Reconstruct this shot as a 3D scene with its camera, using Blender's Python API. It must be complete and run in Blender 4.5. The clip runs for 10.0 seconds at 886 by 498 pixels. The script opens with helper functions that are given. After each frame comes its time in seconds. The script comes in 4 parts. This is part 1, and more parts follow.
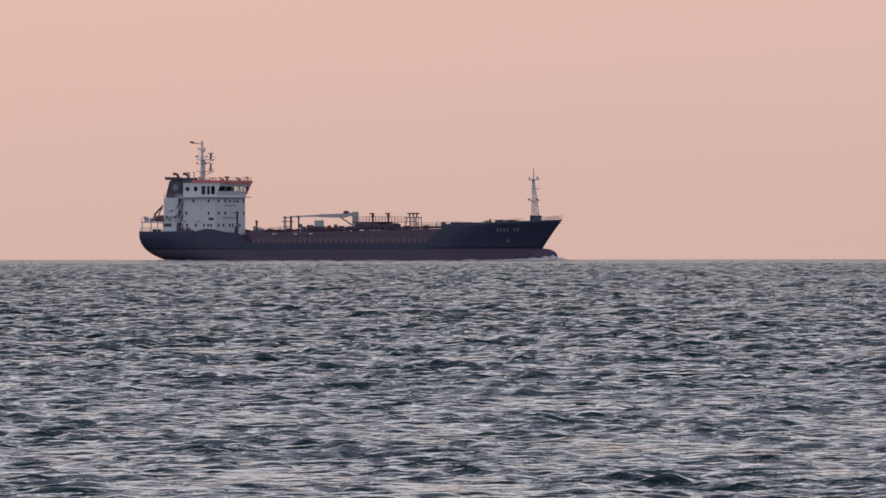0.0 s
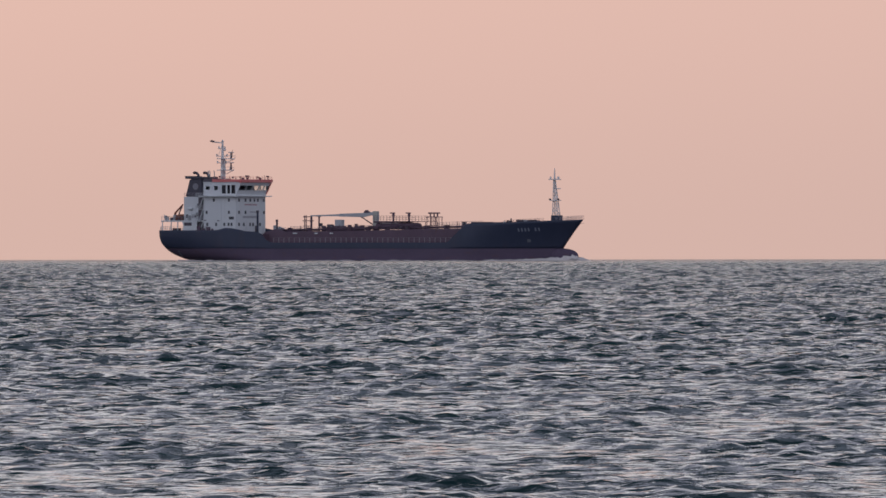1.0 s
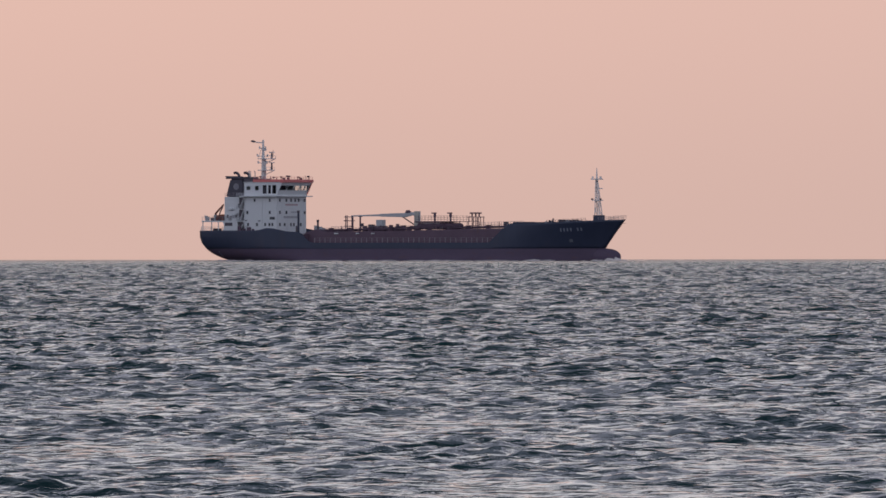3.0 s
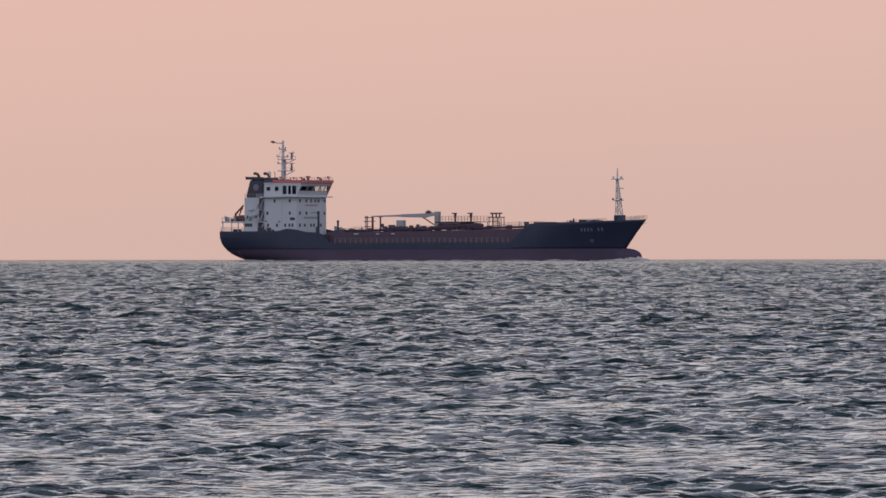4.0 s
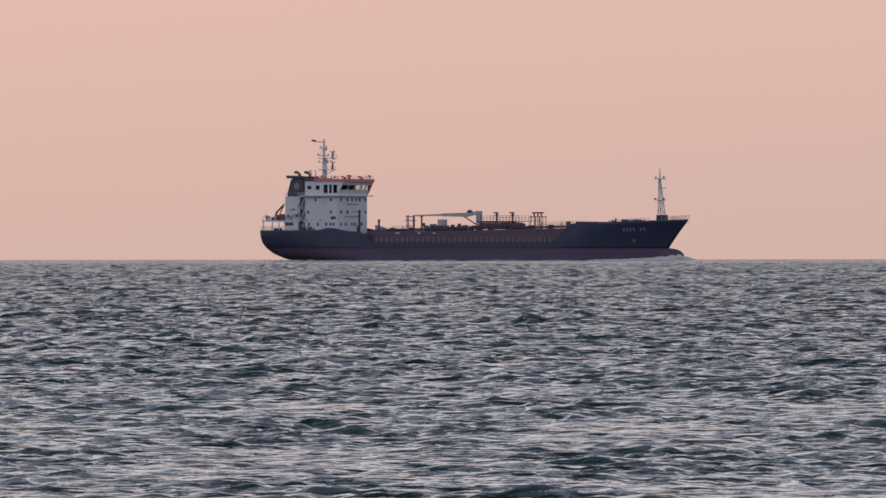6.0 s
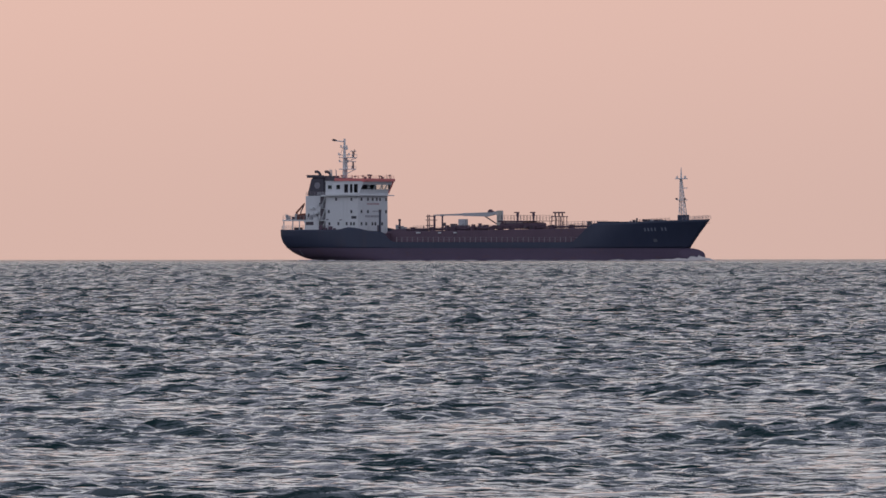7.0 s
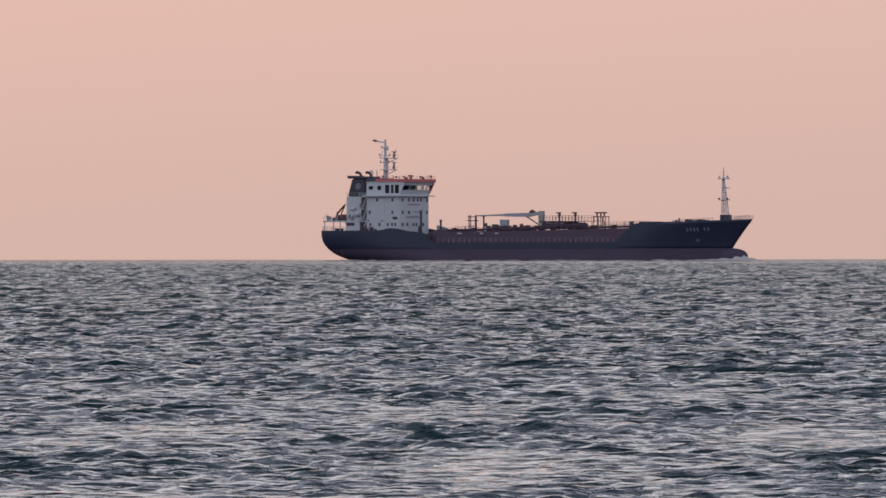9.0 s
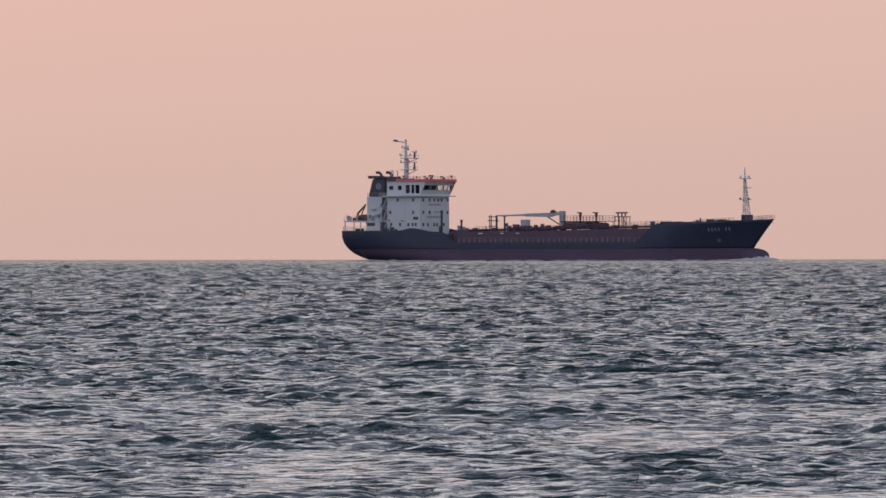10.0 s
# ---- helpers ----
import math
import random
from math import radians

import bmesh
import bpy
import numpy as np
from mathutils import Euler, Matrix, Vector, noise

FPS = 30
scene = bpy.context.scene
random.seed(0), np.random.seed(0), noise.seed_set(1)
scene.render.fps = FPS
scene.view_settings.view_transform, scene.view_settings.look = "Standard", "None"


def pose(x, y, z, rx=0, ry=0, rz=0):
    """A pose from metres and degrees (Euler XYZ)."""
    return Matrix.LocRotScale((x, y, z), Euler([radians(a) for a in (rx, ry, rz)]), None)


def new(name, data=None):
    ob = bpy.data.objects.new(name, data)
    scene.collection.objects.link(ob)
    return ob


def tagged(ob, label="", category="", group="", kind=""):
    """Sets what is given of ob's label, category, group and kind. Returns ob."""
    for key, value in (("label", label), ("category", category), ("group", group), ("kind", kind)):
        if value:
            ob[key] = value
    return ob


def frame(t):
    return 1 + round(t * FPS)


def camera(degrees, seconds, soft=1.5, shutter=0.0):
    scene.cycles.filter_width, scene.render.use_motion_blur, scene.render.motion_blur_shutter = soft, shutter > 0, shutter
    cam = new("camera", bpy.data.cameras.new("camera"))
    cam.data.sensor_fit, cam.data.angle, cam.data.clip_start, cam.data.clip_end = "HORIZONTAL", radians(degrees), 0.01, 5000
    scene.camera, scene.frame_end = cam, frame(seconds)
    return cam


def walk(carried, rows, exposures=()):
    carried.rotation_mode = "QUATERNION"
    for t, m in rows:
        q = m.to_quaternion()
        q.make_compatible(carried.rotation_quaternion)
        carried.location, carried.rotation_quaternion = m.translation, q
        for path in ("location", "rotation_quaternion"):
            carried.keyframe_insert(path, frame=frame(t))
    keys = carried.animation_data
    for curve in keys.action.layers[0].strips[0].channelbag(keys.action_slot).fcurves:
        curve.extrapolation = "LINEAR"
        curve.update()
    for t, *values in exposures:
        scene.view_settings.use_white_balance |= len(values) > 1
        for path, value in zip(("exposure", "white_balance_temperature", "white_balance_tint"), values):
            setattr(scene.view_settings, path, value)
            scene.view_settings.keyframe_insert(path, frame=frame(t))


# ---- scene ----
FOV = 4.86
EYE_Z = 1.7
EARTH = 6.371e6
cam = camera(FOV, 10.0, soft=1.6)
EYE = pose(0, 0, EYE_Z, 90.017, 0.05, 0)
walk(cam, [(0.0, EYE), (10.0, EYE)])

# ---- light: dusk, no direct sun ----
world = bpy.data.worlds.new("dusk_sky")
scene.world = world
world.use_nodes = True
wn = world.node_tree
wn.nodes.clear()


def wnode(kind, **sets):
    n = wn.nodes.new(kind)
    for k, v in sets.items():
        n.inputs[k].default_value = v
    return n


w_out = wnode("ShaderNodeOutputWorld")
w_bg = wnode("ShaderNodeBackground")
w_bg.inputs["Strength"].default_value = 1.0
w_co = wnode("ShaderNodeTexCoord")
w_sep = wnode("ShaderNodeSeparateXYZ")


def sky_ramp(stops):
    """A vertical run of sky colours, from the horizon (0) to overhead (1)."""
    r = wnode("ShaderNodeValToRGB")
    r.color_ramp.interpolation = "EASE"
    els = r.color_ramp.elements
    while len(els) < len(stops):
        els.new(0.5)
    for e, (p, c) in zip(els, stops):
        e.position, e.color = p, (*c, 1)
    wn.links.new(w_sep.outputs["Z"], r.inputs[0])
    return r


# the afterglow side, ahead and a little left, and the dusky side behind
w_warm = sky_ramp([(0.00, (0.665, 0.448, 0.384)), (0.03, (0.745, 0.487, 0.415)), (0.043, (0.785, 0.650, 0.620)),
                   (0.060, (0.820, 0.765, 0.780)), (0.090, (0.870, 0.855, 0.900)), (0.19, (0.410, 0.415, 0.520)), (0.33, (0.120, 0.150, 0.210)), (0.60, (0.055, 0.075, 0.108)), (1.00, (0.050, 0.068, 0.098))])
w_cool = sky_ramp([(0.00, (0.560, 0.540, 0.670)), (0.15, (0.600, 0.605, 0.735)), (0.40, (0.480, 0.535, 0.690)),
                   (1.00, (0.060, 0.079, 0.110))])
w_dir = wnode("ShaderNodeVectorMath")
w_dir.operation = "DOT_PRODUCT"
w_dir.inputs[1].default_value = (-0.5, 0.866, 0.0)
w_side = wnode("ShaderNodeMapRange")
w_side.interpolation_type = "SMOOTHERSTEP"
w_side.inputs["From Min"].default_value, w_side.inputs["From Max"].default_value = -0.35, 1.15
w_mix = wnode("ShaderNodeMix")
w_mix.data_type = "RGBA"
w_sky = wnode("ShaderNodeTexSky")
w_sky.sky_type, w_sky.sun_disc = "NISHITA", False
w_sky.sun_elevation, w_sky.sun_rotation = radians(0.5), radians(-30)
w_add = wnode("ShaderNodeMix")
w_add.data_type, w_add.blend_type = "RGBA", "ADD"
w_add.inputs["Factor"].default_value = 0.01
wn.links.new(w_co.outputs["Generated"], w_sep.inputs[0])
wn.links.new(w_co.outputs["Generated"], w_dir.inputs[0])
wn.links.new(w_dir.outputs["Value"], w_side.inputs["Value"])
wn.links.new(w_side.outputs["Result"], w_mix.inputs["Factor"])
wn.links.new(w_cool.outputs[0], w_mix.inputs["A"])
wn.links.new(w_warm.outputs[0], w_mix.inputs["B"])
wn.links.new(w_mix.outputs["Result"], w_add.inputs["A"])
wn.links.new(w_sky.outputs[0], w_add.inputs["B"])
wn.links.new(w_add.outputs["Result"], w_bg.inputs["Color"])
# the sky is brighter towards the afterglow on the left
w_fall = wnode("ShaderNodeMapRange")
w_fall.inputs["From Min"].default_value, w_fall.inputs["From Max"].default_value = -1.0, 1.0
w_fall.inputs["To Min"].default_value, w_fall.inputs["To Max"].default_value = 1.22, 0.78
wn.links.new(w_sep.outputs["X"], w_fall.inputs["Value"])
wn.links.new(w_fall.outputs["Result"], w_bg.inputs["Strength"])
wn.links.new(w_bg.outputs[0], w_out.inputs[0])
scene.view_settings.exposure = 0.0


# ---- materials ----
def mat(name, color, rough=0.6, metal=0.0, scale=0.6, vary=0.25, bump=0.15, rust=0.0, streak=1.0):
    """A painted or metal surface with two scales of mottling, optional rust streaks and a fine bump."""
    m = bpy.data.materials.new(name)
    m.use_nodes = True
    nt = m.node_tree
    b = nt.nodes["Principled BSDF"]
    b.inputs["Roughness"].default_value, b.inputs["Metallic"].default_value = rough, metal
    co = nt.nodes.new("ShaderNodeTexCoord")
    mp = nt.nodes.new("ShaderNodeMapping")
    mp.inputs["Scale"].default_value = (1, 1, 1 / streak)
    nt.links.new(co.outputs["Object"], mp.inputs[0])

    def noise_tex(sc, detail):
        n = nt.nodes.new("ShaderNodeTexNoise")
        n.inputs["Scale"].default_value, n.inputs["Detail"].default_value = sc, detail
        nt.links.new(mp.outputs[0], n.inputs["Vector"])
        return n

    n1, n2 = noise_tex(scale, 4), noise_tex(scale * 9, 6)
    mix = nt.nodes.new("ShaderNodeMix")
    mix.data_type, mix.blend_type = "RGBA", "MIX"
    mix.inputs["A"].default_value = (*[c * (1 - vary) for c in color], 1)
    mix.inputs["B"].default_value = (*[min(1, c * (1 + vary)) for c in color], 1)
    avg = nt.nodes.new("ShaderNodeMath")
    avg.operation = "MULTIPLY_ADD"
    avg.inputs[1].default_value = 0.4
    half = nt.nodes.new("ShaderNodeMath")
    half.operation, half.inputs[1].default_value = "MULTIPLY", 0.6
    nt.links.new(n1.outputs["Fac"], half.inputs[0])
    nt.links.new(n2.outputs["Fac"], avg.inputs[0])
    nt.links.new(half.outputs[0], avg.inputs[2])
    nt.links.new(avg.outputs[0], mix.inputs["Factor"])
    last = mix.outputs["Result"]
    if rust:
        r = noise_tex(scale * 2.3, 8)
        ramp = nt.nodes.new("ShaderNodeValToRGB")
        ramp.color_ramp.elements[0].position, ramp.color_ramp.elements[1].position = 0.58, 0.72
        nt.links.new(r.outputs["Fac"], ramp.inputs[0])
        k = nt.nodes.new("ShaderNodeMath")
        k.operation, k.inputs[1].default_value = "MULTIPLY", rust
        nt.links.new(ramp.outputs[0], k.inputs[0])
        mx = nt.nodes.new("ShaderNodeMix")
        mx.data_type = "RGBA"
        mx.inputs["B"].default_value = (0.16, 0.075, 0.04, 1)
        nt.links.new(last, mx.inputs["A"])
        nt.links.new(k.outputs[0], mx.inputs["Factor"])
        last = mx.outputs["Result"]
    nt.links.new(last, b.inputs["Base Color"])
    if bump:
        bp = nt.nodes.new("ShaderNodeBump")
        bp.inputs["Strength"].default_value, bp.inputs["Distance"].default_value = bump, 0.05
        nt.links.new(n2.outputs["Fac"], bp.inputs["Height"])
        nt.links.new(bp.outputs[0], b.inputs["Normal"])
    return m


M_NAVY = mat("navy_hull_paint", (0.040, 0.050, 0.090), 0.5, scale=0.12, vary=0.3, rust=0.08, streak=5)
M_BOOT = mat("red_antifouling", (0.112, 0.080, 0.128), 0.75, scale=0.15, vary=0.3, rust=0.3, streak=0.4)
M_WHITE = mat("white_ship_paint", (0.74, 0.75, 0.76), 0.5, scale=0.25, vary=0.07, rust=0.12, streak=4)
M_GREY = mat("grey_steel_paint", (0.50, 0.51, 0.53), 0.5, scale=0.5, vary=0.12, rust=0.15)
M_PALE = mat("pale_mast_paint", (0.78, 0.75, 0.74), 0.5, scale=0.5, vary=0.15, rust=0.15)
M_CREAM = mat("cream_crane_paint", (0.52, 0.50, 0.44), 0.5, scale=0.5, vary=0.12, rust=0.2)
M_RED = mat("red_trim_paint", (0.80, 0.21, 0.20), 0.5, scale=0.5, vary=0.15)
M_DECK = mat("oxide_red_deck_paint", (0.130, 0.080, 0.112), 0.7, scale=0.4, vary=0.3, rust=0.3)
M_DARK = mat("dark_steel", (0.095, 0.078, 0.096), 0.55, scale=0.8, vary=0.3, rust=0.2)
M_FUNNEL = mat("black_funnel_paint", (0.068, 0.062, 0.084), 0.5, scale=0.5, vary=0.3, rust=0.15)
M_ORANGE = mat("weathered_orange_paint", (0.24, 0.075, 0.04), 0.6, scale=0.8, vary=0.25, rust=0.3)
M_MARK = mat("faded_white_lettering", (0.25, 0.27, 0.33), 0.6, scale=2.0, vary=0.35)
M_THRUST = mat("worn_mark_paint", (0.15, 0.16, 0.19), 0.6, scale=2.0, vary=0.4)
M_RAIL = mat("pale_rail_paint", (0.34, 0.30, 0.33), 0.6, scale=0.35, vary=0.6, rust=0.3)


def glass_mat():
    m = bpy.data.materials.new("tinted_window_glass")
    m.use_nodes = True
    b = m.node_tree.nodes["Principled BSDF"]
    b.inputs["Base Color"].default_value = (0.80, 0.84, 0.84, 1)
    b.inputs["Roughness"].default_value = 0.03
    b.inputs["Transmission Weight"].default_value = 1.0
    b.inputs["IOR"].default_value = 1.05
    return m


M_GLASS = glass_mat()
M_PANE = mat("dark_window_pane", (0.04, 0.048, 0.06), 0.12, scale=1.0, vary=0.2, bump=0)


def water_mat(name, rough, far_rough, ripple, size):
    """Sea water. ripple, size: strength and fineness of the ripples that the mesh leaves out; far out, where the mesh
    leaves out more, the surface is rougher."""
    m = bpy.data.materials.new(name)
    m.use_nodes = True
    nt = m.node_tree
    b = nt.nodes["Principled BSDF"]
    b.inputs["IOR"].default_value = 1.333
    co = nt.nodes.new("ShaderNodeTexCoord")
    sep = nt.nodes.new("ShaderNodeSeparateXYZ")
    nt.links.new(co.outputs["Object"], sep.inputs[0])
    far = nt.nodes.new("ShaderNodeMapRange")
    far.inputs["From Min"].default_value, far.inputs["From Max"].default_value = 200, 1700
    far.inputs["To Min"].default_value, far.inputs["To Max"].default_value = rough, far_rough
    nt.links.new(sep.outputs["Y"], far.inputs["Value"])
    nt.links.new(far.outputs["Result"], b.inputs["Roughness"])
    big = nt.nodes.new("ShaderNodeTexNoise")
    big.inputs["Scale"].default_value, big.inputs["Detail"].default_value = 0.4, 4
    nt.links.new(co.outputs["Object"], big.inputs["Vector"])
    mix = nt.nodes.new("ShaderNodeMix")
    mix.data_type = "RGBA"
    mix.inputs["A"].default_value, mix.inputs["B"].default_value = (0.005, 0.019, 0.023, 1), (0.013, 0.052, 0.049, 1)
    nt.links.new(big.outputs["Fac"], mix.inputs["Factor"])
    nt.links.new(mix.outputs["Result"], b.inputs["Base Color"])
    fine = nt.nodes.new("ShaderNodeTexNoise")
    fine.inputs["Scale"].default_value, fine.inputs["Detail"].default_value = size, 4
    nt.links.new(co.outputs["Object"], fine.inputs["Vector"])
    bp = nt.nodes.new("ShaderNodeBump")
    bp.inputs["Strength"].default_value, bp.inputs["Distance"].default_value = ripple, 0.55 / size
    nt.links.new(fine.outputs["Fac"], bp.inputs["Height"])
    # wavelets of half a metre, which the mesh leaves out from 200 m on
    wavelet = nt.nodes.new("ShaderNodeTexNoise")
    wavelet.inputs["Scale"].default_value, wavelet.inputs["Detail"].default_value = 1.3, 3
    drawn = nt.nodes.new("ShaderNodeMapping")
    drawn.inputs["Scale"].default_value = (0.8, 1.5, 1.0)
    nt.links.new(co.outputs["Object"], drawn.inputs[0])
    nt.links.new(drawn.outputs[0], wavelet.inputs["Vector"])
    grow = nt.nodes.new("ShaderNodeMapRange")
    grow.inputs["From Min"].default_value, grow.inputs["From Max"].default_value = 100, 300
    grow.inputs["To Min"].default_value, grow.inputs["To Max"].default_value = 0.2, 1.0
    nt.links.new(sep.outputs["Y"], grow.inputs["Value"])
    bw = nt.nodes.new("ShaderNodeBump")
    bw.inputs["Distance"].default_value = 1.4
    nt.links.new(grow.outputs["Result"], bw.inputs["Strength"])
    nt.links.new(wavelet.outputs["Fac"], bw.inputs["Height"])
    nt.links.new(bp.outputs[0], bw.inputs["Normal"])
    nt.links.new(bw.outputs[0], b.inputs["Normal"])
    return m


M_SEA = water_mat("sea_water", 0.06, 0.12, 0.8, 3.4)
M_FOAM = mat("white_foam", (0.84, 0.76, 0.73), 0.8, scale=0.7, vary=0.2, bump=0.6)

# ---- the sea ----
def grid_mesh(name, strips, height):
    """One mesh of several rectangular strips (x0, x1, y0, y1, step across, step away), raised by height(x, y, step)."""
    vs, fs, base = [], [], 0
    for x0, x1, y0, y1, sx, sy in strips:
        nx, ny = int((x1 - x0) / sx) + 1, int((y1 - y0) / sy) + 1
        gx, gy = np.meshgrid(np.linspace(x0, x1, nx), np.linspace(y0, y1, ny))
        gx, gy = gx.ravel(), gy.ravel()
        vs.append(np.stack(height(gx, gy, max(sx, sy)), 1))
        a = (np.arange(ny - 1)[:, None] * nx + np.arange(nx - 1)[None, :]).ravel() + base
        fs.append(np.stack([a, a + 1, a + nx + 1, a + nx], 1))
        base += nx * ny
    v, f = np.concatenate(vs), np.concatenate(fs)
    me = bpy.data.meshes.new(name)
    me.vertices.add(len(v))
    me.vertices.foreach_set("co", v.astype(np.float32).ravel())
    me.loops.add(f.size)
    me.loops.foreach_set("vertex_index", f.astype(np.int32).ravel())
    me.polygons.add(len(f))
    me.polygons.foreach_set("loop_start", np.arange(0, f.size, 4, dtype=np.int32))
    me.update(calc_edges=True)
    me.polygons.foreach_set("use_smooth", np.ones(len(f), dtype=bool))
    me.materials.append(M_SEA)
    return me


ACROSS, AWAY = 0.66, 1.10   # the cells are narrow and deep


def wave_field(seed, heading, spread, longest, shortest, count, slope, drop, coarse, lift=0.7, pivot=0.4, patch=0.14, calm=1.0, swell=0.0):
    """Travelling waves, summed: sharp crests, flat troughs. heading: degrees of travel. slope: steepness of the whole.
    pivot: waves longer than this are less steep. coarse: the mesh's cell over the usual one. calm: what is left of the waves at 300 m. patch: how far gusts roughen or calm patches. swell: weight of the waves about 1.9 m long, which die down towards the shore. lift: how far the waves that a coarse strip can hold make up for those that it cannot."""
    rng = np.random.default_rng(seed)
    lam = np.exp(rng.uniform(math.log(shortest), math.log(longest), count))
    ang = np.radians(heading + rng.normal(0, spread, count))
    k = 2 * np.pi / lam
    weight = np.maximum(np.clip((pivot / lam) ** 1.1, 0.0, 1.0), swell * np.exp(-(np.log(lam / 1.9) / 0.5) ** 2))
    weight = weight * rng.uniform(0.6, 1.4, count)
    steep = slope * weight * np.sqrt(2.0 / np.sum(weight ** 2))
    amp = steep / k
    phase = rng.uniform(0, 2 * np.pi, count)
    kx, ky = k * np.cos(ang), k * np.sin(ang)
    gusts = [(2 * np.pi / lx, 2 * np.pi / ly, p) for lx, ly, p in zip(rng.uniform(1.6, 7, 7) * rng.choice([-1, 1], 7), rng.uniform(8, 40, 7), rng.uniform(0, 6.28, 7))]

    def height(x, y, step):
        h, dx, dy = np.zeros_like(x), np.zeros_like(x), np.zeros_like(x)
        cell = coarse * cell_at(y)
        held = np.zeros_like(x)
        fades = []
        for i in range(count):
            f = np.clip((lam[i] / (cell * max(ACROSS * abs(math.cos(ang[i])), AWAY * abs(math.sin(ang[i])))) - 1.9) / 1.3, 0.0, 1.0)
            fades.append(f)
            held += (steep[i] * f) ** 2
        gain = 1 / np.clip(np.sqrt(held / np.sum(steep ** 2)), 0.1, 1) - 1
        gain = 1 + lift * gain * np.interp(y, [150, 300, 600, 1500], [1.0, 0.78, 0.74, 0.85])
        gain = gain * np.interp(y, [69, 95, 150, 260, 500, 900, 1800, 5000], [0.66, 0.73, 0.87, 0.97, 1.0, 1.0, 1.1, 1.2])
        gain = gain * np.interp(y, [100, 300], [1.0, calm])
        shore = np.interp(y, [75, 150], [0.55, 1.0])
        # gusts: rougher and calmer patches
        gust = np.zeros_like(x)
        for gx, gy, gp in gusts:
            gust += np.cos(gx * x + gy * y + gp)
        gain = gain * np.clip(1.0 + patch * gust, 0.5, 1.5)
        for i in range(count):
            if fades[i].max() == 0.0:
                continue
            p = kx[i] * x + ky[i] * y + phase[i]
            a = amp[i] * fades[i] * gain * (shore if lam[i] > 0.9 else 1.0)
            h += a * np.cos(p)
            s = np.sin(p) * a * 0.4
            dx -= s * np.cos(ang[i])
            dy -= s * np.sin(ang[i])
        return x + dx, y + dy, h - drop - (x * x + y * y) / (2 * EARTH)

    return height


def cell_at(y):
    """The mesh's usual cell, at the distance y."""
    return y * np.interp(y, [69, 140, 230, 500, 900, 1500, 2500], [0.00110, 0.00092, 0.00080, 0.00074, 0.00074, 0.00094, 0.0015])


def fan(start, end, run, coarse):
    """Strips of growing cell and width, wide enough for the sheet to run under the view for ten seconds."""
    out, y = [], start
    while y < end:
        y1 = min(y * 1.2, end)
        c = float(cell_at(y)) * coarse
        half = y1 * 0.0445 + 1.0
        out.append((-half, half - 10.0 * run[0], y - 4 * c, y1 - 10.0 * run[1] * (y1 >= end), ACROSS * c, AWAY * c))
        y = y1
    return out


RUN_A, RUN_B = (-1.5, -0.5), (-2.2, -0.4)
field_a = wave_field(11, 248, 46, 9.0, 0.18, 310, 0.246, 0.0, 1.0, 0.5, 0.48, 0.12, 1.0, 0.48)
field_b = wave_field(23, 250, 34, 5.0, 0.24, 150, 0.235, 0.068, 2.1, 0.2, 0.9, 0.20, 0.65, 0.5)
me_a = grid_mesh("sea_chop", fan(63, 4985, RUN_A, 1.0), field_a)
me_b = grid_mesh("sea_waves", fan(63, 340, RUN_B, 2.1), field_b)
sea_a = tagged(new("sea_chop", me_a), "choppy grey-green sea surface with short wind waves", "water", kind="structure")
sea_b = tagged(new("sea_waves", me_b), "broader wind waves rolling through the grey sea", "water", kind="structure")


def base_height(x, y, step):
    return x, y, -0.7 - (x * x + y * y) / (2 * EARTH)


tagged(new("water", grid_mesh("water", [(-5000, 5000, -5000, 5000, 100, 100)], base_height)),
       "dark open sea reaching to the horizon", "water", kind="structure")

# ---- the tanker: x ahead, y to port, z up from the waterline ----
YAW = -30.0
tanker = tagged(new("tanker"), "dark blue oil tanker with white bridge house and red lower hull", "ship")


def part(name, bm, material, parent=None, label="", smooth=False):
    me = bpy.data.meshes.new(name)
    bmesh.ops.recalc_face_normals(bm, faces=bm.faces)
    bm.to_mesh(me)
    bm.free()
    if smooth:
        me.polygons.foreach_set("use_smooth", [True] * len(me.polygons))
    me.materials.append(material)
    ob = new(name, me)
    ob.parent = parent or tanker
    if label:
        tagged(ob, label)
    return ob


def again(ob, dx, dy=0.0, dz=0.0):
    """Another part on the same mesh, shifted."""
    c = ob.copy()
    scene.collection.objects.link(c)
    c.location = ob.location + Vector((dx, dy, dz))
    return c


def box(bm, x0, x1, y0, y1, z0, z1, bevel=0.0, lean=0.0):
    """A box; lean shifts its top ahead."""
    t = bmesh.new()
    vs = [t.verts.new((x + (lean if z == z1 else 0), y, z)) for x in (x0, x1) for y in (y0, y1) for z in (z0, z1)]
    for f in ((0, 1, 3, 2), (4, 6, 7, 5), (0, 4, 5, 1), (2, 3, 7, 6), (0, 2, 6, 4), (1, 5, 7, 3)):
        t.faces.new([vs[i] for i in f])
    if bevel:
        bmesh.ops.bevel(t, geom=t.edges[:], offset=bevel, segments=2, affect="EDGES", profile=0.6)
    add(bm, t)
    return bm


def add(bm, t):
    vm = {v: bm.verts.new(v.co) for v in t.verts}
    for f in t.faces:
        bm.faces.new([vm[v] for v in f.verts])
    t.free()


